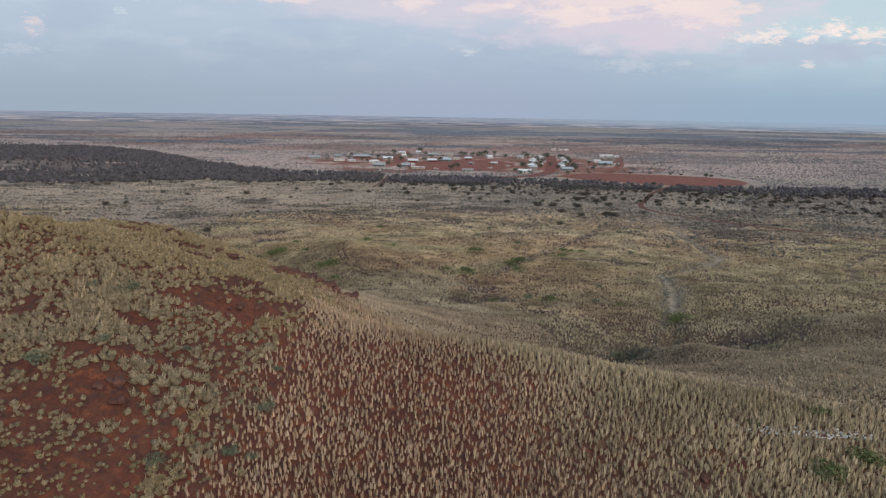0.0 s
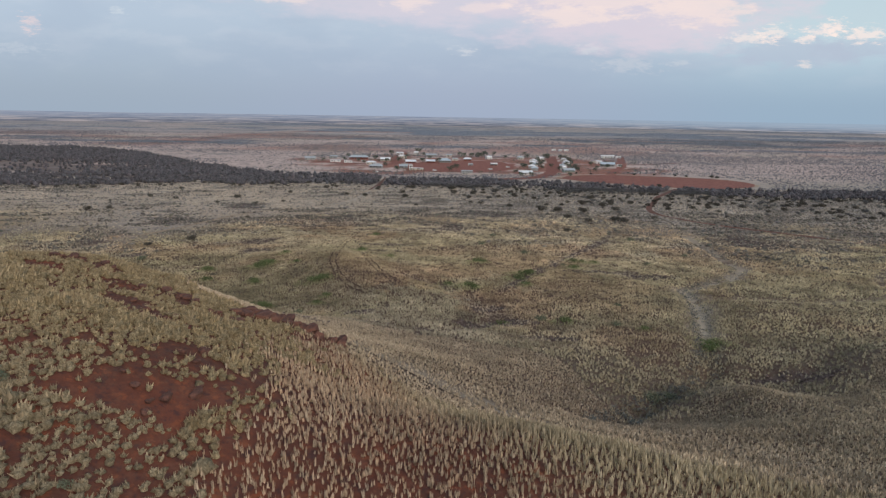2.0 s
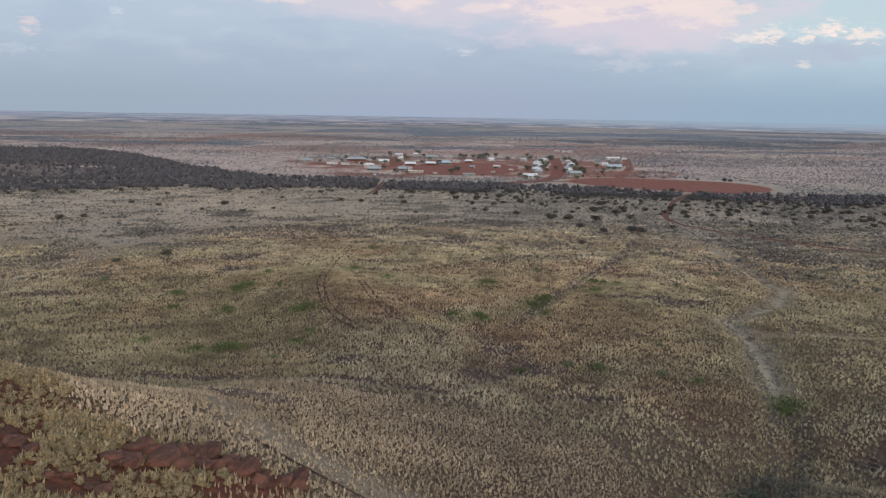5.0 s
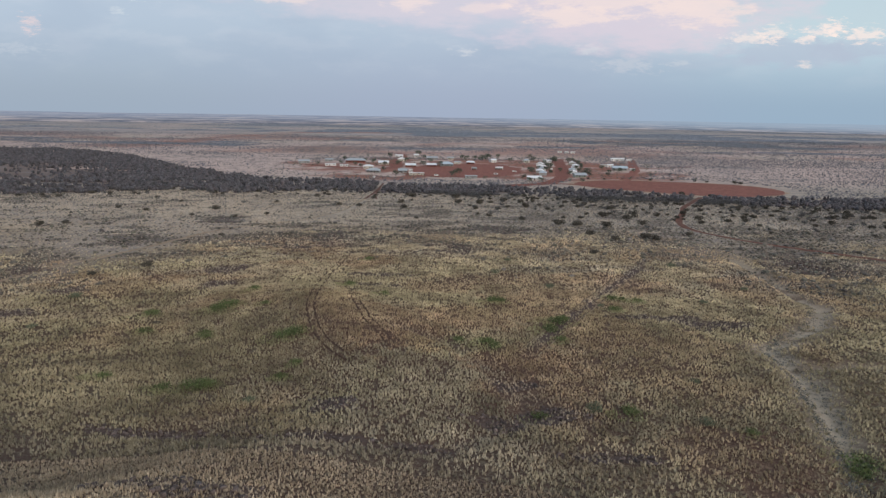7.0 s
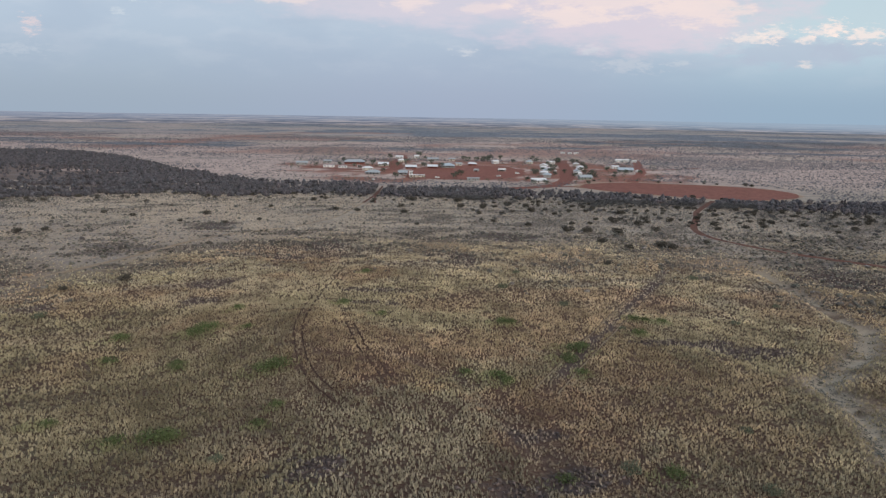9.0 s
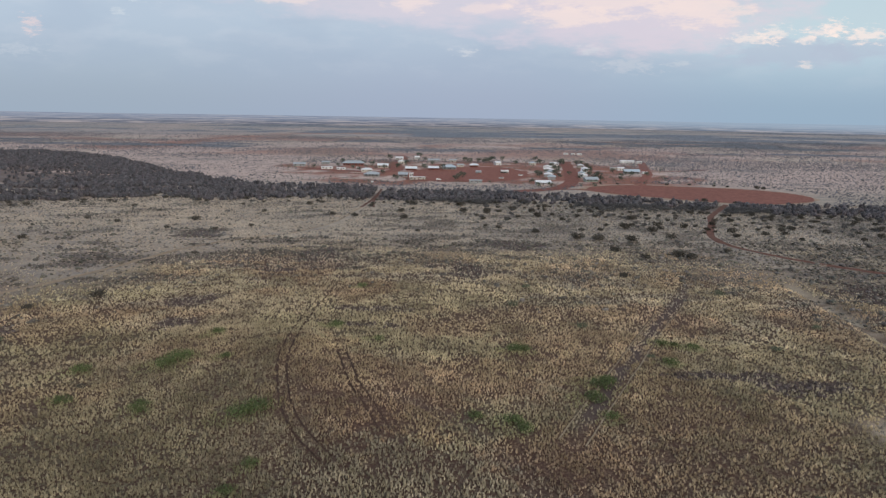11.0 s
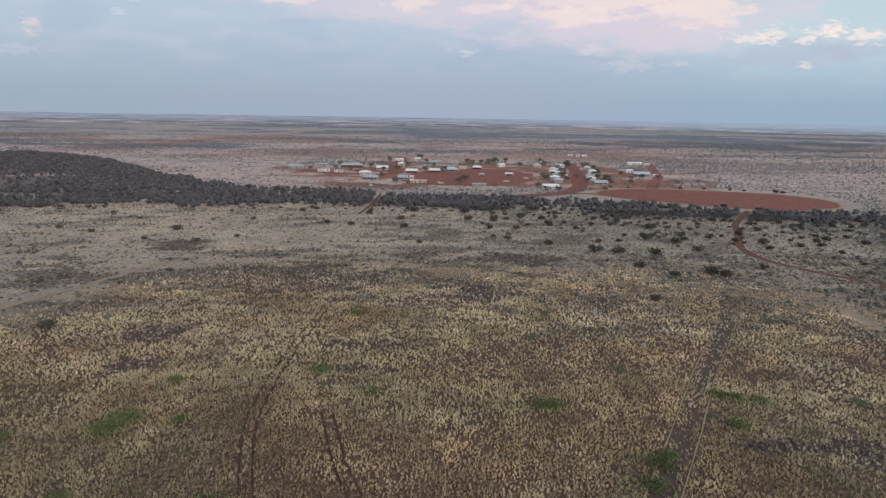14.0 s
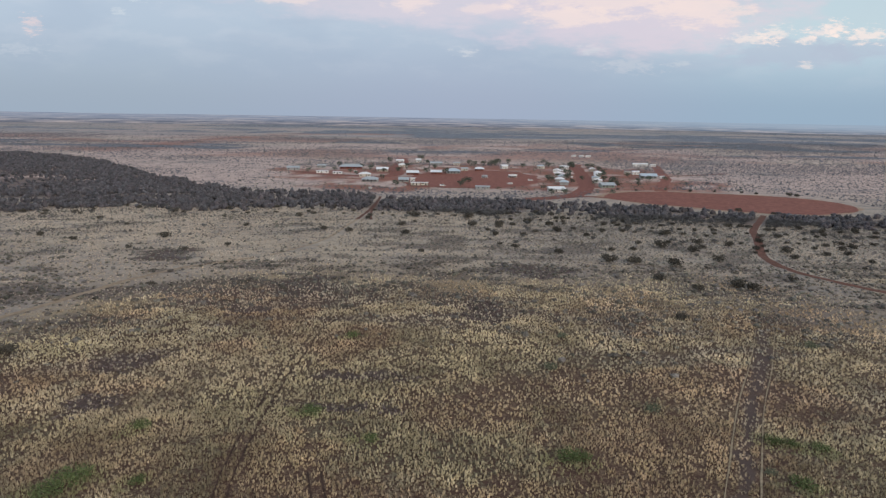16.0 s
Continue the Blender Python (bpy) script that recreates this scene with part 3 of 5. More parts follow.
# ---- ground ----
def build_ground():
    xs = spread((-44, 48), (-4300, 4300), 0.95, 1.06)
    ya = np.arange(24, 132, 0.95)
    yb = np.arange(132.5, 330, 1.7)
    s, y, yc = 1.6, 330.0, []
    while y < 4950:
        yc.append(y)
        s = min(s * 1.03, 50)
        y += s
    yd = -np.cumsum(np.geomspace(1.5, 90, 26))[::-1] + 24
    ys = np.concatenate([yd, ya, yb, yc])
    gx, gy = np.meshgrid(xs, ys)
    x, y = gx.ravel(), gy.ravel()
    z = height(x, y)
    nx, ny = len(xs), len(ys)
    idx = np.arange(nx * ny).reshape(ny, nx)
    faces = np.stack([idx[:-1, :-1], idx[:-1, 1:], idx[1:, 1:], idx[1:, :-1]], -1).reshape(-1, 4)
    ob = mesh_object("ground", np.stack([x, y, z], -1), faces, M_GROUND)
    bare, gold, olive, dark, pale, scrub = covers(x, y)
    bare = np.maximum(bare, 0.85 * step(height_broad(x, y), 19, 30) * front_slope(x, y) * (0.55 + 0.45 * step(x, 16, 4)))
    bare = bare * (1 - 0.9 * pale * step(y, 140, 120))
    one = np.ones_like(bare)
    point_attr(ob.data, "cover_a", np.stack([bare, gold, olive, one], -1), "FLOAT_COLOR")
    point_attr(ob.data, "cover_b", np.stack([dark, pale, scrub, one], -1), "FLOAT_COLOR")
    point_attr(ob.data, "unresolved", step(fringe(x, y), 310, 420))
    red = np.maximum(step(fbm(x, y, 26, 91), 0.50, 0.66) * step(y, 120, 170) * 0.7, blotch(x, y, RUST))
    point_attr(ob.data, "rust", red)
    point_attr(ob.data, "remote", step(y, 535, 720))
    # share of painted haze, growing with distance and broken up by noise
    point_attr(ob.data, "haze_grey", step(y + (fbm(x, y, 300, 117) - 0.5) * 900, 1350, 1900) * (0.55 + 0.45 * step(fbm(x * 0.6, y, 160, 118), 0.42, 0.56)))
    ob.data.polygons.foreach_set("use_smooth", np.ones(len(faces), bool))
    return tagged(ob, "dry grassland with red soil falling from a hill to a plain", "ground", kind="structure")


build_ground()


def far_plateau():
    """A glowing upright backdrop: a line of land along the horizon, far behind everything, with haze painted in."""
    a = np.radians(np.arange(-46, 46.1, 0.25))
    # crest height set to meet the horizon in the camera's view
    crest = 47.3 + (fbm(np.degrees(a), a * 0, 9, 3, 3) - 0.5) * 9 * step(-a, -0.1, 0.4)
    rings = []
    for k in range(13):
        z = -12 + (crest + 12) * k / 12
        rings.append(np.column_stack([3600 * np.sin(a), 3600 * np.cos(a) + 70, z]))
    n = len(a)
    v = np.vstack(rings)
    idx = np.arange(13 * n).reshape(13, n)
    f = np.stack([idx[:-1, :-1], idx[:-1, 1:], idx[1:, 1:], idx[1:, :-1]], -1).reshape(-1, 4)
    m = bpy.data.materials.new("far_haze")
    m.use_nodes = True
    k = Nodes(m.node_tree)
    out = k.n("ShaderNodeOutputMaterial")
    em = k.n("ShaderNodeEmission")
    k.link(em.outputs[0], out.inputs[0])
    co = k.n("ShaderNodeTexCoord").outputs["Object"]
    sep = k.n("ShaderNodeSeparateXYZ")
    k.link(co, sep.inputs[0])
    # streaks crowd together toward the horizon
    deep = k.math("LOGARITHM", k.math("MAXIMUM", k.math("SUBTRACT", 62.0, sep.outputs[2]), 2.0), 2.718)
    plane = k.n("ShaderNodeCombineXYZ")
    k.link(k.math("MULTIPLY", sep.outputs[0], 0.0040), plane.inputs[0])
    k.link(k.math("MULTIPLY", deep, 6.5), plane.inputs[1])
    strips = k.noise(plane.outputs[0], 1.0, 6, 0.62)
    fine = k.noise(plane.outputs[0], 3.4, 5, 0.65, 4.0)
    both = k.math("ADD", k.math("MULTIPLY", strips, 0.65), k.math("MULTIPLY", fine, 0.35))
    # haze painted into the glow: bluer and paler toward the crest
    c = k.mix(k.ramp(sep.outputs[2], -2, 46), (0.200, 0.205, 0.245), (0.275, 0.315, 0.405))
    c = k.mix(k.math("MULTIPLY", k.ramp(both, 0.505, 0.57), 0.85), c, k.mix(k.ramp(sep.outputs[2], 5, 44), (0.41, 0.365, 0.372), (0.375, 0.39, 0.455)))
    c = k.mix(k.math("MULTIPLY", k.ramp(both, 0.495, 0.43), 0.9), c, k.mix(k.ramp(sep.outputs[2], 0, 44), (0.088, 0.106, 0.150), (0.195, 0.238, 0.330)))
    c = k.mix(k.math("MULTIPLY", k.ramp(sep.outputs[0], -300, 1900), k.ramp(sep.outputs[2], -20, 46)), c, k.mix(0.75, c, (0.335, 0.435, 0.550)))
    k.link(c, em.inputs[0])
    tagged(mesh_object("backdrop_plateau", v, f, m), "glowing backdrop of a plateau along the far horizon, blue haze painted in", "backdrop", kind="structure")


far_plateau()


# ---- roads and clearings ----
def smooth_line(line, gap):
    """Even points along a softly rounded line."""
    p = np.array(line, float)
    for _ in range(2):
        q = np.empty((2 * len(p) - 2, 2))
        q[0::2], q[1::2] = p[:-1] * 0.75 + p[1:] * 0.25, p[:-1] * 0.25 + p[1:] * 0.75
        p = np.vstack([p[:1], q, p[-1:]])
    d = np.r_[0, np.cumsum(np.hypot(*np.diff(p, axis=0).T))]
    t = np.arange(0, d[-1], gap)
    return np.stack([np.interp(t, d, p[:, 0]), np.interp(t, d, p[:, 1])], -1)


def ribbon(name, line, width, mat, lift, gap=1.5, ragged=0.3, offset=0.0, parent=None, seed=0):
    p = smooth_line(line, gap)
    d = np.gradient(p, axis=0)
    d /= np.hypot(d[:, 0], d[:, 1])[:, None]
    side = np.stack([-d[:, 1], d[:, 0]], -1)
    u = fbm(np.arange(len(p)) * gap, np.full(len(p), seed * 9.1), 7, seed, 3) - 0.5
    v = fbm(np.arange(len(p)) * gap, np.full(len(p), seed * 9.1 + 55), 7, seed + 5, 3) - 0.5
    cols = []
    for k in range(5):
        w = (k / 4 - 0.5) * width * (1 + ragged * 2 * (u if k < 2 else v)) + offset
        q = p + side * np.reshape(w, (-1, 1))
        cols.append(np.column_stack([q, height(q[:, 0], q[:, 1]) + lift]))
    vs = np.stack(cols, 1).reshape(-1, 3)
    idx = np.arange(len(vs)).reshape(-1, 5)
    faces = np.stack([idx[:-1, 1:], idx[:-1, :-1], idx[1:, :-1], idx[1:, 1:]], -1).reshape(-1, 4)
    return mesh_object(name, vs, faces, mat, parent)


def patch(name, outline, mat, lift, rings=14, ragged=4.0, seed=1):
    """A flat clearing inside a closed outline, ragged at its rim and laid on the land."""
    p = smooth_line(outline + outline[:1], 4.0)
    c = p.mean(0)
    a = np.arctan2(*(p - c).T)
    r = np.hypot(*(p - c).T)
    w = (fbm(np.cos(a) * r, np.sin(a) * r, 16, seed, 3) - 0.5) * 2 * ragged
    p = c + (p - c) * ((r + w) / r)[:, None]
    vs = np.concatenate([c + (p - c) * k / rings for k in range(1, rings + 1)])
    vs = np.vstack([c[None], vs])
    n = len(p)
    faces = []
    for k in range(rings):
        for i in range(n):
            j = (i + 1) % n
            if k == 0:
                faces.append((0, 1 + j, 1 + i, 1 + i))
            else:
                o, q = 1 + (k - 1) * n, 1 + k * n
                faces.append((o + i, o + j, q + j, q + i))
    tri = [f[:3] for f in faces[:n]]
    quad = faces[n:]
    me = bpy.data.meshes.new(name)
    me.from_pydata(np.column_stack([vs, height(vs[:, 0], vs[:, 1]) + lift]).tolist(), [], tri + quad)
    me.materials.append(mat)
    return new(name, me)


def road(name, line, width, mat, label, lift=0.12, **kw):
    return tagged(ribbon(name, line, width, mat, lift, **kw), label, "dirt road", kind="structure")


CLEARING = [(122, 612), (140, 584), (174, 563), (194, 547), (219, 537), (245, 536), (270, 546), (290, 562), (299, 582), (298, 606), (280, 630), (241, 645), (211, 653), (189, 658), (159, 655), (135, 640)]
OVAL = [(-33, 676), (6, 660), (45, 664), (80, 700), (95, 742), (100, 790), (78, 840), (40, 850), (5, 832), (-30, 782), (-45, 730)]
tagged(patch("red_clearing_verge", [(x + (x - 212) * 0.02 - 2, y + (y - 598) * 0.12) for x, y in CLEARING], M_SAND, 0.10, ragged=6, seed=2), "pale sandy verge round a bare red clearing", "ground", kind="structure")
tagged(patch("red_clearing", CLEARING, M_RED, 0.22, ragged=2.5), "wide bare clearing of raked red dirt", "ground", kind="structure")
tagged(patch("red_oval", OVAL, M_RED, 0.15, ragged=7, seed=3), "bare red dirt oval in the middle of a township", "ground", kind="structure")
road("road_west", [(205, 530), (190, 506), (177, 486), (166, 468), (158, 447), (146, 422), (138, 404), (134.5, 388), (136, 371), (145, 354), (163, 333), (190, 308), (230, 280)], 3.8, M_ROAD, "narrow red dirt road winding through scrub", ragged=0.15, seed=4)
road("road_street", [(178, 960), (168, 915), (151, 806), (136, 730), (124, 671), (108, 630), (88, 609), (60, 596)], 15, M_RED, "broad red dirt street between houses", seed=5, gap=3)
road("road_east", [(285, 965), (268, 900), (255, 860), (231, 770), (205, 712), (185, 660)], 11, M_RED, "red dirt road past the last houses", seed=6, gap=3)
road("road_back", [(231, 800), (270, 815), (330, 850)], 7, M_RED, "red dirt side road", seed=7, gap=3)
road("road_ring", [(60, 596), (85, 604), (110, 620), (128, 612), (150, 588)], 7, M_RED, "red dirt road along a row of houses", seed=8, gap=3)
road("road_town", [(-160, 800), (-120, 770), (-60, 750), (-48, 790), (-58, 860), (-52, 930), (-60, 1040)], 16, M_RED, "wide red dirt street on the edge of the township", seed=9, gap=3)
road("track_fork", [(-49, 600), (-48.4, 557), (-50, 522), (-52.5, 492)], 2.2, M_ROAD, "red wheel track leaving the tree belt", ragged=0.5, seed=10)
road("track_faint", [(-52.5, 492), (-56, 462), (-58, 436), (-64, 415), (-76, 392)], 1.5, M_TRACK, "faint pale wheel track in grass", ragged=0.8, seed=13)
road("track_branch", [(-48.4, 557), (-47.6, 516), (-44, 490)], 1.6, M_ROAD, "short red wheel track", ragged=0.5, seed=11)
road("path_slope", [(-19, 95), (-12, 90), (-7, 88.6), (-3.5, 87.2), (1, 85), (5.5, 81), (9, 75.5), (11.7, 68), (13, 61)], 0.36, M_RUT, "thin worn stock path along a grassy slope", lift=0.08, ragged=0.8, seed=14)
road("track_left", [(-152, 245), (-147, 262), (-142, 284), (-132, 300), (-125, 316), (-118.5, 334), (-110.5, 356), (-100, 372), (-80, 388)], 2.8, M_TRACK, "pale dirt track across dry grass", ragged=0.3, seed=12)

RUTS = {
    "bend": [(-33, 312), (-37, 300), (-37.5, 270), (-37.3, 258), (-36.5, 244), (-35.6, 230), (-34.8, 221), (-32.7, 211), (-29, 198.5), (-24.5, 189), (-18, 180)],
    "short": [(-23, 225), (-18, 207), (-13.5, 197), (-9.8, 188)],
    "straight": STRAIGHT,
}


def wheel_track(line, label, half, width, seed, mat=M_RUT):
    top = new("wheel_track")
    for k, s in enumerate((-1, 1)):
        ribbon("rut", line, width, mat, 0.07, 0.9, 0.9, s * half, top, seed + k)
    return tagged(top, label, "dirt track", kind="structure")


wheel_track(RUTS["bend"], "two worn wheel ruts curving through dry grass", 0.95, 0.32, 21)
wheel_track(RUTS["short"], "two faint wheel ruts in reddish grass", 0.95, 0.30, 23)
wheel_track(RUTS["straight"], "two parallel worn lines running straight through grass", 2.3, 0.26, 25, M_STUBBLE)


# ---- grass ----
def rut_gap(x, y):
    d = np.minimum(np.abs(off_line(x, y, RUTS["bend"]) - 0.95), np.abs(off_line(x, y, RUTS["short"]) - 0.95))
    return d


ROADS = [[(205, 530), (190, 506), (177, 486), (166, 468), (158, 447), (146, 422), (138, 404), (134.5, 388), (136, 371), (145, 354), (163, 333), (190, 308)], [(-49, 600), (-48.4, 557), (-50, 522), (-53, 479), (-55, 444), (-60, 420), (-72, 396)], [(-48.4, 557), (-47.6, 516), (-42, 480)], [(-152, 245), (-147, 262), (-142, 284), (-132, 300), (-125, 316), (-118.5, 334), (-110.5, 356), (-100, 372)]]


def road_gap(x, y):
    return np.minimum(np.minimum(off_line(x, y, ROADS[0]) - 0.9, off_line(x, y, ROADS[1])), np.minimum(off_line(x, y, ROADS[2]), off_line(x, y, ROADS[3])))


def scatter(x0, x1, y0, y1, spacing, seed):
    """Places on a jittered grid."""
    g = np.random.default_rng(seed)
    xs, ys = np.arange(x0, x1, spacing), np.arange(y0, y1, spacing)
    x, y = np.meshgrid(xs, ys)
    x, y = x.ravel() + g.uniform(-0.55, 0.55, x.size) * spacing, y.ravel() + g.uniform(-0.55, 0.55, y.size) * spacing
    return x, y, g


def in_sight(x, y, margin=6):
    """The wedge of land that the flight looks over."""
    return (np.abs(x + 1) < np.minimum(0.86 * (y + 1), 0.78 * (y + 1) + 6) + margin + (fbm(x, y, 3, 107, 2) - 0.5) * 9) & (y > 26 + 5 * fbm(x, y, 3, 108, 2))


def grass_mesh(name, v, tint, per, label):
    ob = mesh_object(name, v, np.arange(len(v)).reshape(-1, 3), M_GRASS)
    col = np.repeat(np.column_stack([tint, np.ones(len(tint))]), per * 3, axis=0)
    point_attr(ob.data, "tint", col, "FLOAT_COLOR")
    return tagged(ob, label, "grass", kind="stuff")


def tussocks(name, x, y, tall, wide, blades, lean, tint, g, label, broad=1.0):
    """Upright tufts in one mesh: slim tapered sprays leaning a little outward."""
    n = len(x)
    z = height(x, y) - 0.05
    a = g.uniform(0, 2 * np.pi, (n, 1)) + np.arange(blades) * 2 * np.pi / blades + g.uniform(-0.5, 0.5, (n, blades))
    r0 = wide[:, None] * g.uniform(0.05, 0.5, (n, blades))
    r1 = r0 + wide[:, None] * lean * g.uniform(-0.2, 1.0, (n, blades))
    h = tall[:, None] * g.uniform(0.55, 1.1, (n, blades))
    half = wide[:, None] * g.uniform(0.20, 0.36, (n, blades)) * broad
    turn = a + g.uniform(-0.7, 0.7, (n, blades)) + np.pi / 2
    cx, cy = x[:, None] + r0 * np.cos(a), y[:, None] + r0 * np.sin(a)
    tx, ty = x[:, None] + r1 * np.cos(a), y[:, None] + r1 * np.sin(a)
    zz = np.broadcast_to(z[:, None], a.shape)
    v = np.stack([
        np.stack([cx - half * np.cos(turn), cy - half * np.sin(turn), zz + h * g.uniform(0, 0.2, h.shape)], -1),
        np.stack([cx + half * np.cos(turn), cy + half * np.sin(turn), zz + h * g.uniform(0.1, 0.5, h.shape)], -1),
        np.stack([tx, ty, zz + h], -1)], 2).reshape(-1, 3)
    return grass_mesh(name, v, tint, blades, label)


SAGE = [(0.162, 0.136, 0.110), (0.146, 0.142, 0.112), (0.146, 0.130, 0.126)]
MULGA = [(0.092, 0.085, 0.086), (0.102, 0.086, 0.092), (0.086, 0.088, 0.098)]


def domes(name, x, y, tall, wide, sides, g, label, cat, tone=1.0, levels=2, lift=0.0, palette=None, mat=None):
    """Many ragged rounded shrubs in one mesh, each a lumpy closed crown."""
    n = len(x)
    z = height(x, y) + lift * tall
    prof = {1: [(0.0, 0.85)], 2: [(-0.05, 0.75), (0.55, 1.0)], 3: [(-0.05, 0.55), (0.38, 1.0), (0.78, 0.72)]}[levels]
    rings = []
    for h, r in prof:
        a = (np.arange(sides) + g.uniform(-0.35, 0.35, (n, sides))) * 2 * np.pi / sides
        rr = wide[:, None] * r * g.uniform(0.5, 1.4, (n, sides))
        hz = tall[:, None] * (h + (0.0 if h < 0.1 else 1.0) * g.uniform(-0.25, 0.25, (n, sides)))
        rings.append(np.stack([x[:, None] + rr * np.cos(a), y[:, None] + rr * np.sin(a), z[:, None] + hz], -1))
    apex = np.stack([x + wide * g.uniform(-0.3, 0.3, n), y + wide * g.uniform(-0.3, 0.3, n), z + tall * g.uniform(0.85, 1.1, n)], -1)[:, None]
    v = np.concatenate(rings + [apex], 1)
    per = v.shape[1]
    tri = []
    for k in range(len(prof)):
        for i in range(sides):
            j = (i + 1) % sides
            if k + 1 < len(prof):
                a, b, c, d = k * sides + i, k * sides + j, (k + 1) * sides + j, (k + 1) * sides + i
                tri += [(a, b, c), (a, c, d)]
            else:
                tri.append((k * sides + i, k * sides + j, per - 1))
    f = (np.array(tri)[None] + (np.arange(n) * per)[:, None, None]).reshape(-1, 3)
    ob = mesh_object(name, v.reshape(-1, 3), f, mat or M_SCRUB)
    palette = np.array(SAGE if palette is None else palette)
    if len(palette) == n:
        col = palette
    else:
        w = g.random((n, 3)) ** 1.5
        col = w @ palette / w.sum(1)[:, None] * g.uniform(0.68, 1.35, (n, 1)) * np.reshape(tone, (-1, 1))
    point_attr(ob.data, "tint", np.repeat(np.column_stack([col, np.ones(n)]), per, axis=0), "FLOAT_COLOR")
    return tagged(ob, label, cat, kind="stuff")


STRAW, STALK, OLIVE, ASHEN, PALE = np.array([[0.525, 0.425, 0.285], [0.52, 0.36, 0.24], [0.38, 0.335, 0.195], [0.36, 0.315, 0.265], [0.60, 0.52, 0.39]])


def blend(*pairs):
    """Tints of many tussocks from weights and colours."""
    total = sum(w for w, _ in pairs) + 1e-6
    return sum(np.asarray(w)[:, None] * c for w, c in pairs) / total[:, None]


GREEN = [(-78, 221, 1.3), (-72.5, 205, 1.1), (-58.5, 225.5, 1.6), (-60.5, 222.5, 1.5), (-57, 203, 1.0), (-33.5, 197.3, 1.5), (-36.2, 196, 1.3), (-45.2, 167.6, 1.5), (-43.3, 168.4, 1.2), (-50.5, 165.8, 1.1), (-64, 171, 0.9), (-29.6, 180.5, 0.8), (-27.8, 246, 1.25),
         (-16, 237, 0.8), (31, 211.5, 1.5), (28, 205.8, 1.3), (33, 214, 1.1), (50.2, 226.6, 1.2), (53.4, 240.6, 1.0), (56.3, 240, 0.9), (60.6, 238.6, 0.9), (5, 198.4, 0.9), (11.5, 196, 1.2), (13, 193.5, 1.0)]
GREEN_B = [(16.2, 232.6, 1.3), (18.5, 233, 1.0), (62.3, 142.1, 1.5), (61, 140.6, 1.2), (29.1, 198, 0.9), (-55.5, 239.8, 1.0), (-47.8, 223, 0.8), (-55.8, 201, 0.8), (17.6, 158.6, 0.9), (33.5, 159.4, 1.0), (-31, 174, 0.8), (-27, 293, 1.2), (33, 41.2, 0.9), (37.8, 43.6, 0.9), (30, 46.8, 0.4), (38.2, 50.5, 0.6), (50, 150, 0.7)]
QUARTZ = [(29, 46.2), (32, 46.5), (36, 46.7), (41, 47.6)]
OUTCROP = [(-24.5, 67.5, 1.6, 5), (-20, 75.3, 1.3, 4), (-19.4, 79.5, 1.3, 6), (-17.7, 81.5, 1.2, 9), (-16.4, 83, 1.3, 11), (-14.6, 84, 1.1, 9), (-12.5, 84, 1.0, 7), (-10.5, 85.6, 0.9, 3), (-22, 67, 1.2, 3), (-25, 77, 1.2, 4), (-29.8, 74.8, 1.3, 5), (-26.4, 78, 1.2, 4), (-38.5, 79.5, 1.8, 6), (-33, 78.5, 1.3, 4), (-18, 53, 1.8, 5), (-17, 59, 1.5, 4), (-15, 54.5, 1.4, 3), (-21, 38, 1.5, 4), (22, 39, 1.0, 3), (-27, 70.5, 1.5, 3)]


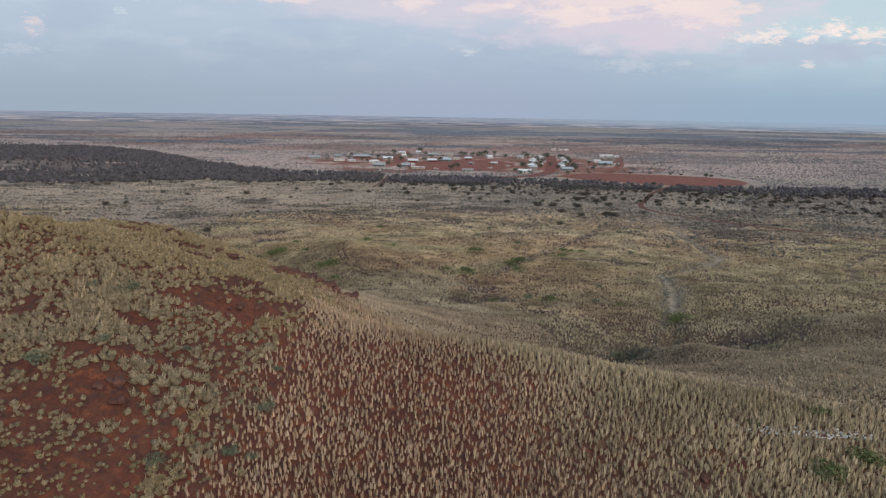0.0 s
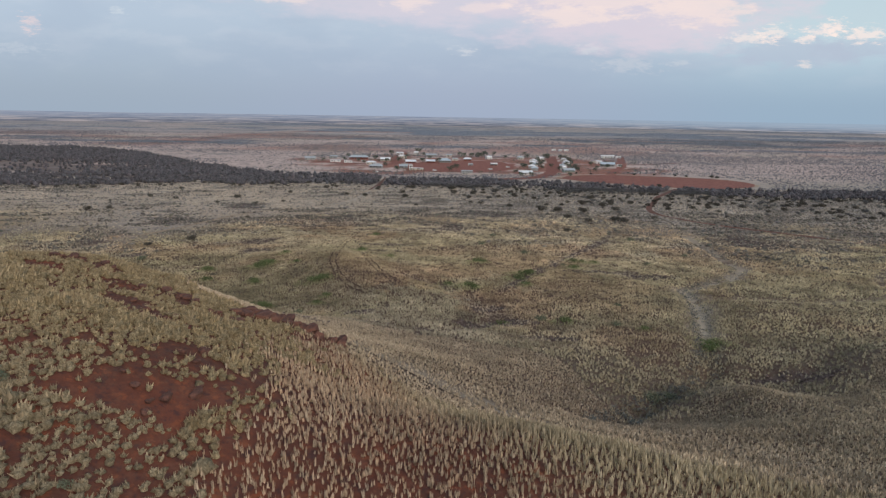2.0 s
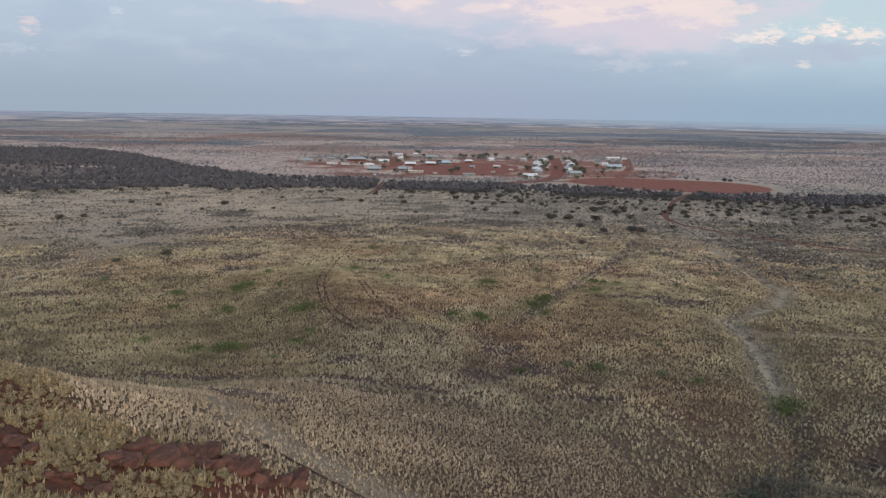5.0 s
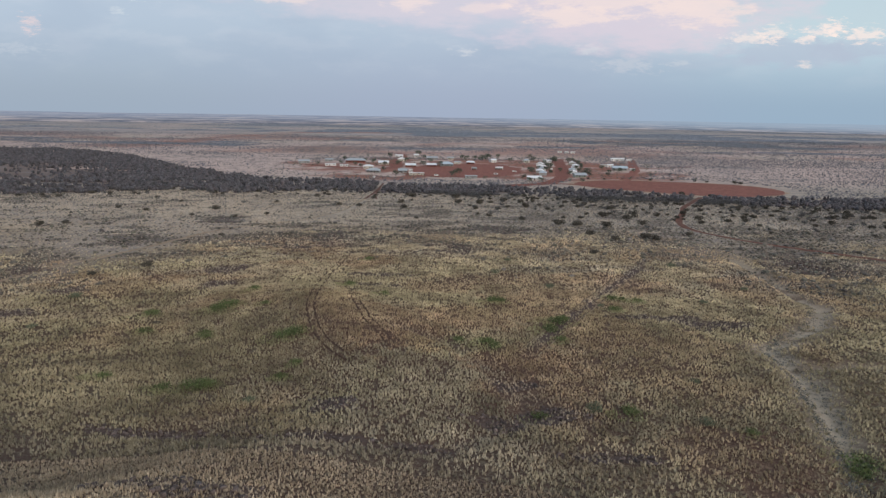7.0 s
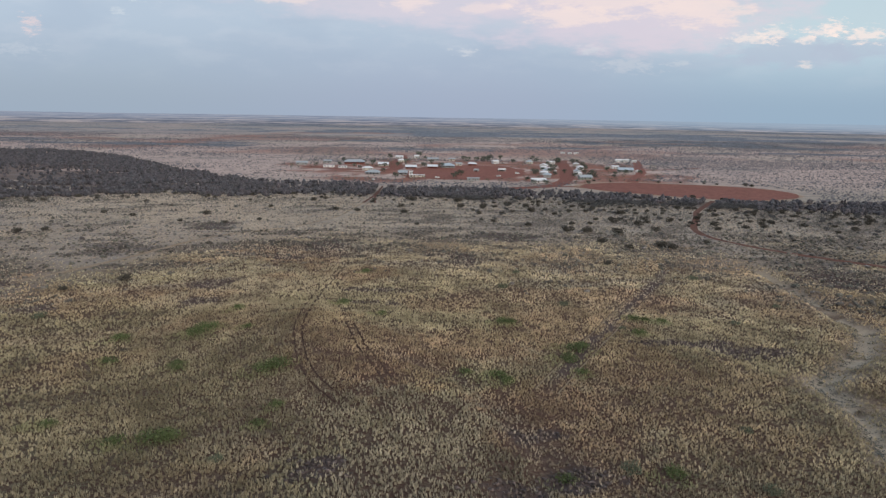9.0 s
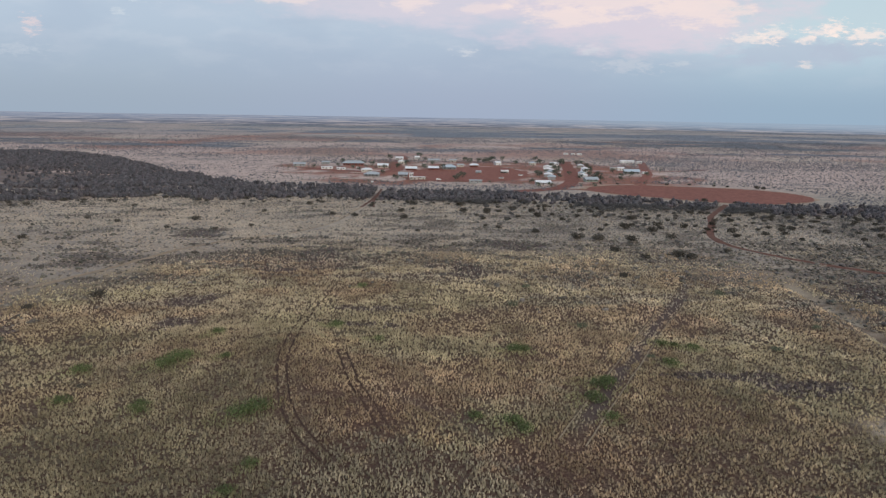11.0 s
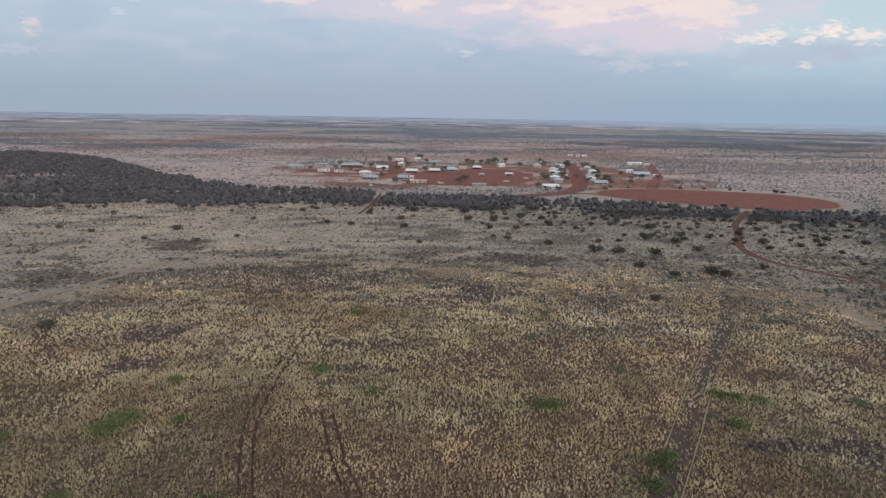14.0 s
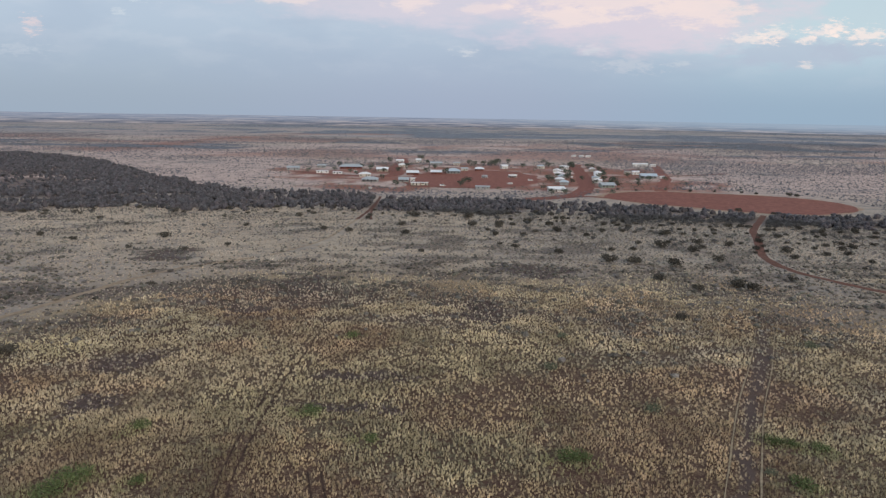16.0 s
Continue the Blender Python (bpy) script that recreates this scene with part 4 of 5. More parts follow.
def hill_grass():
    x, y, g = scatter(-95, 130, 26, 128, 0.345, 11)
    hb = height_broad(x, y)
    keep = in_sight(x, y, 3) & (hb > 17) & (off_line(x, y, [(-12, 90), (-3.5, 87.2), (5.5, 81), (9, 75.5), (11.7, 68)]) > 0.3)
    x, y = x[keep], y[keep]
    bare, gold, olive, dark, pale, _ = covers(x, y)
    front = front_slope(x, y)
    left = step(x + (fbm(x, y, 8, 81) - 0.5) * 12, -10, -16) * front
    keep = (g.random(len(x)) > bare * np.where(x < -10, 0.9, 0.45)) & (g.random(len(x)) < 0.70 + 1.0 * fbm(x, y, 2.4, 82, 3)) & (g.random(len(x)) > pale * 0.93)
    x, y, left, front, gold, dark, bare = (v[keep] for v in (x, y, left, front, gold, dark, bare))
    near = np.full(len(x), 9.0)
    for cx, cy, rad, _ in OUTCROP:
        near = np.minimum(near, np.hypot(x - cx, y - cy) / rad)
    keep = ((near > 1.25) | (g.random(len(x)) < 0.15)) & ((off_line(x, y, QUARTZ) > 0.8) | (g.random(len(x)) < 0.5))
    x, y, left, front, gold, dark, bare = (v[keep] for v in (x, y, left, front, gold, dark, bare))
    pick = g.random(len(x)) < left
    # rounded spinifex on the crest
    m = pick & (g.random(len(x)) < 0.28 + 0.72 * fbm(x, y, 1.6, 116, 2))
    n = m.sum()
    big = step(fbm(x[m], y[m], 4, 83), 0.54, 0.70)
    size = g.uniform(0.48, 1.1, n) * (1 + 1.2 * big * g.random(n)) * (1 - 0.35 * step(y[m], 42, 35))
    tone = fbm(x[m], y[m], 4, 85)
    grey = step(fbm(x[m], y[m], 9, 86), 0.42, 0.6) * step(y[m], 60, 40)
    tint = blend((tone * 1.2 + 0.2, STRAW * 0.9), (1.0 - tone * 0.7, (OLIVE + STALK) * 0.6), (g.random(n) * 0.8 + grey * 3, ASHEN * 1.35), (g.random(n) ** 3 * 1.5, PALE))
    tint = tint * g.uniform(0.7, 1.12, (n, 1))
    # mound bodies are toned darker than the needles over them
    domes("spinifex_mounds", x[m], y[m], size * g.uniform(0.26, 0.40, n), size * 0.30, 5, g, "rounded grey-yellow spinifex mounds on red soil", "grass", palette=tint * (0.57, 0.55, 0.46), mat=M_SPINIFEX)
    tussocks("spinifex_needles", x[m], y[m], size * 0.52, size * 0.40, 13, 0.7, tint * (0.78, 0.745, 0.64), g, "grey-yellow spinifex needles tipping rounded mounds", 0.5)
    # upright stalks on the red slope, straw to the east
    m = ~pick & (g.random(len(x)) < front)
    n = m.sum()
    east = step(x[m] + 0.5 * (y[m] - 50) + (fbm(x[m], y[m], 7, 95, 3) - 0.5) * 10, 2, 18)
    tone = g.random(n)
    tint = blend((tone * (1 - east) + 0.6 * (1 - east), STALK), (0.3 + east * 1.5, STRAW * (0.94, 0.97, 1.0)), (east * 0.7, OLIVE * 1.2), (0.5 * g.random(n), ASHEN * 1.15), (g.random(n) ** 4 * 2, PALE))
    tint = tint * g.uniform(0.78, 1.15, (n, 1)) * (0.76 + 0.62 * fbm(x[m], y[m], 7, 94, 3))[:, None]
    size = g.uniform(0.6, 1.2, n) * (1 + 0.2 * east)
    tussocks("stalk_grass", x[m], y[m], size * 0.64, size * 0.19, 7, 0.6, tint * 0.96, g, "upright straw-coloured grass stalks on the hillside", 0.85)
    # greyer, finer grass on the slope behind the crest
    m = ~pick & ~m & (g.random(len(x)) < 0.74)
    n = m.sum()
    tone = fbm(x[m], y[m], 9, 112, 3)
    tint = blend((0.35 + 0.7 * g.random(n), ASHEN * 1.1), (tone * 1.5 + 0.3, STRAW * 0.9), (0.6 * g.random(n) * step(x[m], 40, 20), STALK * 0.9), (0.5 * step(x[m], 30, 60), OLIVE), (g.random(n) ** 3 * 1.2, PALE * 0.9), (dark[m] * 2, ASHEN * 0.6))
    tint = tint * g.uniform(0.78, 1.15, (n, 1)) * (0.62 + 0.76 * fbm(x[m], y[m], 6, 113, 3))[:, None]
    size = g.uniform(0.55, 1.1, n)
    tussocks("slope_grass", x[m], y[m], size * 0.50, size * 0.30, 5, 0.6, tint * 1.12, g, "fine grey-straw grass on the slope behind the crest")


def plain_grass():
    xa, ya, g = scatter(-72, 76, 66, 250, 0.50, 13)
    xb, yb, _ = scatter(-200, 250, 66, 395, 0.70, 14)
    outer = (xb < -72) | (xb > 76) | (yb > 250)
    x, y = np.concatenate([xa, xb[outer]]), np.concatenate([ya, yb[outer]])
    fine = np.arange(len(x)) < len(xa)
    hb = height_broad(x, y)
    keep = in_sight(x, y, 2) & ((hb <= 17) | (y > 128)) & ((rut_gap(x, y) > 0.30) | (g.random(len(x)) < 0.12)) & (road_gap(x, y) > 1.5)
    keep &= g.random(len(x)) < step(fringe(x, y), 390, 325)
    keep &= g.random(len(x)) < 0.16 + 0.75 * step(fbm(x, y, 1.9, 87, 2), 0.36, 0.58) + 0.45 * fbm(x, y, 11, 88, 3)
    x, y, fine = x[keep], y[keep], fine[keep]
    bare, gold, olive, dark, pale, _ = covers(x, y)
    strip = off_line(x, y, STRAIGHT)
    keep = (g.random(len(x)) > dark * 0.68) & (g.random(len(x)) > pale * 0.95) & (np.abs(strip - 2.3) > 0.32)
    x, y, gold, olive, dark, fine = (v[keep] for v in (x, y, gold, olive, dark, fine))
    n = len(x)
    red = np.maximum(step(fbm(x, y, 26, 91), 0.50, 0.66) * step(y, 120, 170) * 0.5, blotch(x, y, RUST) * 0.8)
    fresh = blotch(x, y, [(a - 0.8, b - 0.6, 3.6 * c, 3.0 * c) for a, b, c in GREEN + GREEN_B])
    tint = blend((gold * 1.4 + 0.3, STRAW), (olive * 1.6 + 0.2, OLIVE), (dark * 2.5 + 0.5 * g.random(n), ASHEN * 0.95), (red * 1.5, STALK * (0.86, 0.72, 0.62)), (g.random(n) ** 8 * 1.5, PALE), (step(y, 225, 160) * 0.9, (ASHEN * 1.2 + OLIVE) * 0.42), (fresh * 3.5, np.array([0.24, 0.265, 0.12])))
    tint = tint * g.uniform(0.86, 1.12, (n, 1)) * (0.52 + 1.4 * fbm(x, y, 9, 93, 4))[:, None] * (0.70 + 0.6 * fbm(x, y, 2.4, 106, 2))[:, None] * (1.0 - 0.12 * step(y, 265, 205))[:, None] * (1.0 - 0.18 * step(x, -8, -40) * step(y, 275, 215))[:, None]
    size = g.uniform(0.6, 1.2, n) * (1 - 0.12 * red)
    tall, wide = size * np.where(fine, 0.70, 0.74), size * np.where(fine, 0.35, 0.47)
    tussocks("plain_tussocks", x, y, tall, wide * 1.08, 5, 0.55, tint * (1.01 + 0.12 * step(x, 20, 70) * step(y, 215, 250) - 0.12 * step(x, 5, -40) * step(y, 330, 280))[:, None] * (0.97, 1.0, 1.02), g, "dry tussock grass in straw and olive tones on the plain")


def far_grass():
    x, y, g = scatter(-330, 360, 270, 535, 1.3, 17)
    keep = in_sight(x, y, 0) & (road_gap(x, y) > 1.9) & (g.random(len(x)) < step(fringe(x, y), 315, 380))
    keep &= g.random(len(x)) < 0.22 + 1.4 * (fbm(x * 0.6, y, 7, 89, 3) - 0.1)
    x, y = x[keep], y[keep]
    bare, gold, olive, dark, pale, _ = covers(x, y)
    keep = g.random(len(x)) > dark * 0.75
    x, y, gold, olive, dark, pale = (v[keep] for v in (x, y, gold, olive, dark, pale))
    n = len(x)
    grey = step(y + (fbm(x, y, 60, 103) - 0.5) * 130 - 25 * np.exp(-((x - 20) / 60) ** 2), 300, 360)
    tint = blend((gold * (1 - 0.8 * grey) + 0.15, STRAW), (pale * 1.8 + grey * 0.7, PALE * (1.05, 1.0, 1.06)), (dark * 1.8 + 0.7 * g.random(n), ASHEN * 0.8), (olive * 0.3, OLIVE))
    tint = tint * (0.45 + 0.98 * fbm(x * 0.6, y, 16, 96, 3))[:, None] * g.uniform(0.88, 1.1, (n, 1))
    size = g.uniform(0.6, 1.15, n)
    tussocks("distant_tussocks", x, y, size * 0.5, size * 0.95, 3, 0.5, tint * 0.9, g, "pale dry tussocks thinning out toward the tree belt")


hill_grass()
plain_grass()
far_grass()


# ---- shrubs and trees ----
def leaf_cloud(n, lobes, size, g):
    """Triangles of leaf tufts gathered round a few lobes (x, y, z, radius, flatness)."""
    out = []
    lob = np.array(lobes, float)
    pick = g.integers(0, len(lob), n)
    d = g.normal(size=(n, 3))
    d /= np.linalg.norm(d, axis=1)[:, None]
    r = g.uniform(0.45, 1.05, n) ** 0.6
    c = lob[pick, :3] + d * (lob[pick, 3] * r)[:, None] * np.column_stack([np.ones(n), np.ones(n), lob[pick, 4]])
    for k in range(3):
        v = g.normal(size=(n, 3))
        v /= np.linalg.norm(v, axis=1)[:, None]
        out.append(c + v * (size * g.uniform(0.6, 1.2, n))[:, None])
    return np.stack(out, 1).reshape(-1, 3)


def stem(bm, a, b, ra, rb, sides=5):
    a, b = Vector(a), Vector(b)
    turn = (b - a).to_track_quat("Z", "Y").to_matrix()
    rings = []
    for p, r in ((a, ra), ((a + b) / 2 + turn @ Vector((ra * 0.5, 0, 0)), (ra + rb) / 2), (b, rb)):
        rings.append([bm.verts.new(p + turn @ Vector((r * math.cos(2 * math.pi * i / sides), r * math.sin(2 * math.pi * i / sides), 0))) for i in range(sides)])
    for lo, hi in zip(rings, rings[1:]):
        for i in range(sides):
            bm.faces.new((lo[i], lo[(i + 1) % sides], hi[(i + 1) % sides], hi[i]))
    bm.faces.new(rings[-1])


def plant(name, tall, wide, leaf, mat, seed, tufts, trunk=0.35, flat=0.7, lobes=6, low=0.52, high=0.85):
    """A tree or shrub at the origin: a stem with limbs and a ragged crown."""
    g = np.random.default_rng(seed)
    top = new(name)
    bm = bmesh.new()
    fork = tall * trunk
    stem(bm, (0, 0, -0.2), (wide * 0.03, 0, fork), 0.035 * tall + 0.02, 0.025 * tall)
    heads = []
    for i in range(lobes):
        a = 2 * math.pi * (i + g.uniform(-0.3, 0.3)) / lobes
        far = wide * 0.5 * g.uniform(0.35, 0.72)
        hz = tall * g.uniform(low, high) if i else tall * high * 0.95
        p = (far * math.cos(a), far * math.sin(a), hz)
        if i < 4:
            stem(bm, (wide * 0.03, 0, fork * 0.9), p, 0.02 * tall, 0.008 * tall, 4)
        heads.append((*p, wide * g.uniform(0.2, 0.32), flat))
    part("trunk", bm, M_BARK, top)
    v = leaf_cloud(tufts, heads, leaf, g)
    v[:, 2] = np.maximum(v[:, 2], 0.05)
    mesh_object("crown", v, np.arange(len(v)).reshape(-1, 3), mat, top)
    return top


def put(ob, x, y, scale, g):
    """A copy on the land, turned at random."""
    z = float(height(np.array([x]), np.array([y]))[0])
    c = copy_thing(ob, pose(x, y, z, 0, 0, float(g.uniform(0, 360))) @ Matrix.Scale(scale, 4))
    return c


def family(seeds, **kw):
    return [plant(seed=s, **kw) for s in seeds]


gp = np.random.default_rng(5)

green_kinds = family((1, 2, 3), name="green_shrub", tall=0.95, wide=3.3, leaf=0.2, mat=M_SHRUB, tufts=460, trunk=0.12, flat=0.55, lobes=9, low=0.3, high=0.75)
dull_kinds = family((4, 5), name="grey_green_shrub", tall=1.1, wide=2.4, leaf=0.19, mat=M_DULL, tufts=360, trunk=0.12, flat=0.55, lobes=9, low=0.3, high=0.75)
bush_kinds = family((6, 7, 8), name="dark_bush", tall=2.3, wide=3.9, leaf=0.36, mat=M_BUSH, tufts=420, trunk=0.12, flat=0.72, lobes=8, low=0.36, high=0.7)
mulga_kinds = family((9, 10, 11, 12), name="mulga_tree", tall=3.6, wide=5.0, leaf=0.36, mat=M_MULGA, tufts=400, trunk=0.16, flat=0.66, lobes=8, low=0.4, high=0.75)
gum_kinds = family((14, 15, 16), name="gum_tree", tall=6.4, wide=7.2, leaf=0.62, mat=M_GUM, tufts=320, trunk=0.22, flat=0.75, lobes=9, low=0.42, high=0.8)
for kinds, label, cat, grp in (
    (green_kinds, "low spreading fresh green shrub in dry grass", "shrub", "green shrubs on the plain"),
    (dull_kinds, "low grey-green shrub in dry grass", "shrub", "grey-green shrubs"),
    (bush_kinds, "dense dark brown-green bush standing alone", "bush", "dark bushes on the plain"),
    (mulga_kinds, "dark mulga tree at the edge of a tree belt", "tree", "mulga trees of the belt"),
    (gum_kinds, "grey-green shade tree among township houses", "tree", "township trees"),
):
    for ob in kinds:
        tagged(ob, label, cat, grp)

used = set()


def plants_at(kinds, rows, g=gp, jitter=0.0):
    for x, y, s in rows:
        k = kinds[int(g.integers(len(kinds)))]
        if id(k) not in used:
            used.add(id(k))
            z = float(height(np.array([x]), np.array([y]))[0])
            k.matrix_basis = pose(x, y, z) @ Matrix.Scale(s, 4)
            k.scale = (s, s, s)
        else:
            put(k, x, y, s / k.scale[0], g)


DULL = [(20.5, 272.5, 1.3), (27.4, 294.4, 1.2), (36, 251, 1.3), (91, 291, 1.5), (-101, 206, 1.0), (-109, 238, 1.6), (47, 229.5, 0.8), (27.6, 160.4, 1.3), (50, 171.3, 0.8), (44.4, 153.6, 1.0), (80.7, 238, 1.0), (103, 258, 1.0), (-24.2, 49.6, 0.75), (-22.6, 42, 0.5), (-27.4, 49.6, 0.5), (-10.5, 41.4, 0.6),
        (-15.6, 34.2, 0.6), (-11.6, 36.7, 0.6), (-10.2, 36.9, 0.4), (-25.5, 38.8, 0.7), (-17.6, 44.9, 0.35), (-11, 46.7, 0.4), (-33, 160.5, 0.9), (38.5, 112, 1.2), (42, 113.5, 1.0)]
DARK_BUSH = [(-108, 281, 1.15), (66, 312.5, 0.95), (-121.5, 268.8, 0.8), (-102.3, 343, 0.7), (-73, 212, 0.45), (-201, 364, 1.2), (-192, 371, 0.9), (-136, 430, 1.3), (-195, 429, 1.0), (-174, 420, 0.9), (-115, 401, 0.8), (-100, 412, 0.8), (-140, 403, 0.7), (-108, 464, 0.9), (-88, 500, 1.2),
             (-65, 456, 1.0), (-22, 446, 1.2), (-19, 505, 1.5), (12.5, 500, 1.6), (13.6, 474, 1.4), (28.7, 478, 1.2), (66, 389, 1.6), (76, 387, 1.5), (91, 383, 1.5), (85, 346, 1.1)]
DARK_BUSH_B = [(76, 359, 1.2), (101, 351, 1.4), (105, 347, 1.2), (113.5, 393, 1.3), (153, 412, 1.3), (149, 399, 1.0), (126, 360, 0.9), (98.7, 420, 1.5), (110, 411, 1.5), (133, 426, 1.2), (168, 407, 1.0), (256, 434, 1.4), (113, 454, 1.5), (46, 486, 1.5), (58, 461, 1.3), (30, 415, 0.9), (48, 405, 1.0), (120, 430, 1.3)]
plants_at(green_kinds, GREEN + GREEN_B)
plants_at(dull_kinds, DULL)
plants_at(bush_kinds, DARK_BUSH + DARK_BUSH_B)


def belt():
    """The dark tree belt: the nearer trees one by one, the rest together."""
    x, y, g = scatter(-760, 420, 425, 1030, 2.9, 23)
    lo, hi = belt_near(x), belt_far(x)
    wob = (fbm(x, y, 26, 95) - 0.5) * 40 + (fbm(x, y, 7, 90) - 0.5) * 22
    inside = (y > lo + wob - 4) & (y < hi + wob)
    deep = step(np.minimum(y - lo - wob, (hi + wob - y) * 0.6), -6, 26)
    hole = blotch(x, y, [(-435, 655, 125, 100), (-300, 560, 45, 16), (-210, 590, 40, 9), (-330, 610, 35, 9)])
    dens = np.interp(x, [-30, 40, 110], [1.0, 1.0, 0.95]) * (1 - 0.95 * hole) * (1 - 0.7 * step(fbm(x * 0.6, y, 24, 97), 0.55, 0.64)) * (0.5 + 0.5 * deep)
    keep = inside & (g.random(len(x)) < dens) & (np.abs(x) < 0.8 * y + 20)
    keep &= (off_line(x, y, [(205, 530), (190, 506), (177, 486), (158, 447), (138, 404)]) > 5) & (off_line(x, y, [(-49, 600), (-48.4, 557), (-50, 522), (-53, 479)]) > 3.5)
    x, y = x[keep], y[keep]
    # outliers in front of the belt
    x2, y2, g2 = scatter(-330, 330, 345, 545, 7.0, 29)
    d = belt_near(x2) - y2
    k2 = (d > 3) & (d < 120) & (g2.random(len(x2)) < np.where(x2 > 20, 1.0, 0.55) * np.exp(-d / np.where(x2 > 20, 60, 26)))
    front = (np.abs(x - 40) < 175) & (y < belt_near(x) + 16)
    one = np.nonzero(front)[0]
    one = one[np.argsort(y[one] + 0.15 * np.abs(x[one]))][:190]
    rows = [(float(x[i]), float(y[i]), float(g.uniform(0.55, 0.95))) for i in one]
    o2 = g2.permutation(np.nonzero(k2)[0])[:430]
    rows += [(float(x2[i]), float(y2[i]), float(g.uniform(0.35, 0.8))) for i in o2[:190]]
    plants_at(bush_kinds, [(float(x2[i]), float(y2[i]), float(g.uniform(0.5, 1.15))) for i in o2[190:]], g)
    rows = [r for r in rows if float(road_gap(np.array([r[0]]), np.array([r[1]]))[0]) > 4.5]
    plants_at(mulga_kinds, rows, g)
    rest = np.ones(len(x), bool)
    rest[one] = False
    n = rest.sum()
    tall, wide = g.uniform(1.5, 3.4, n) * (1 + 0.3 * (g.random(n) > 0.93)), g.uniform(0.9, 2.1, n)
    xr, yr = x[rest], y[rest]
    m = yr < 640
    domes("mulga_scrub", xr[m], yr[m], tall[m], wide[m], 6, g, "dense belt of dark mulga scrub across the plain", "trees", 1.0, 2, 0.06, MULGA)
    domes("mulga_woodland", xr[~m], yr[~m], tall[~m], wide[~m], 5, g, "dark mulga woodland stretching away over the plain", "trees", 1.0, 2, 0.06, MULGA)
    m = yr < belt_near(xr) + 70
    clumps("mulga_sprigs", xr[m], yr[m], tall[m] * 1.15, wide[m] * 1.25, 13, 0.55, M_SCRUB, g, "loose dark sprigs over the front of a tree belt", "trees", 0.85, 1.15)


def clumps(name, x, y, tall, wide, tufts, flat, mat, g, label, cat, leaf=1.0, tone=1.0):
    """Many small crowns in one mesh, each of loose leaf tufts over a short stem."""
    n = len(x)
    z = height(x, y)
    d = g.normal(size=(n, tufts, 3))
    d /= np.linalg.norm(d, axis=2)[:, :, None]
    r = g.uniform(0.35, 1.05, (n, tufts)) * wide[:, None]
    mid = tall * 0.62
    c = np.stack([x[:, None] + d[..., 0] * r, y[:, None] + d[..., 1] * r, (z + mid)[:, None] + d[..., 2] * np.minimum(r, 1e9) * (tall * 0.42 / wide)[:, None]], -1)
    out = []
    for k in range(3):
        v = g.normal(size=(n, tufts, 3))
        v /= np.linalg.norm(v, axis=2)[:, :, None]
        v[..., 2] *= 0.5
        out.append(c + v * (wide[:, None] * g.uniform(0.24, 0.46, (n, tufts)) * leaf)[..., None])
    v = np.stack(out, 2).reshape(-1, 3)
    s = np.stack([np.stack([x - 0.06 * wide, y, z - 0.1], -1), np.stack([x + 0.06 * wide, y, z - 0.1], -1), np.stack([x, y, z + mid], -1)], 1).reshape(-1, 3)
    v = np.vstack([v, s])
    ob = mesh_object(name, v, np.arange(len(v)).reshape(-1, 3), mat)
    if mat == M_SCRUB:
        w = g.random((n, 3)) ** 1.5
        col = w @ np.array([(0.092, 0.094, 0.088), (0.108, 0.090, 0.092), (0.092, 0.096, 0.110)]) / w.sum(1)[:, None] * g.uniform(0.7, 1.4, (n, 1)) * tone
        col = np.column_stack([col, np.ones(n)])
        point_attr(ob.data, "tint", np.vstack([np.repeat(col, tufts * 3, axis=0), np.repeat(col, 3, axis=0)]), "FLOAT_COLOR")
    return tagged(ob, label, cat, kind="stuff")


belt()


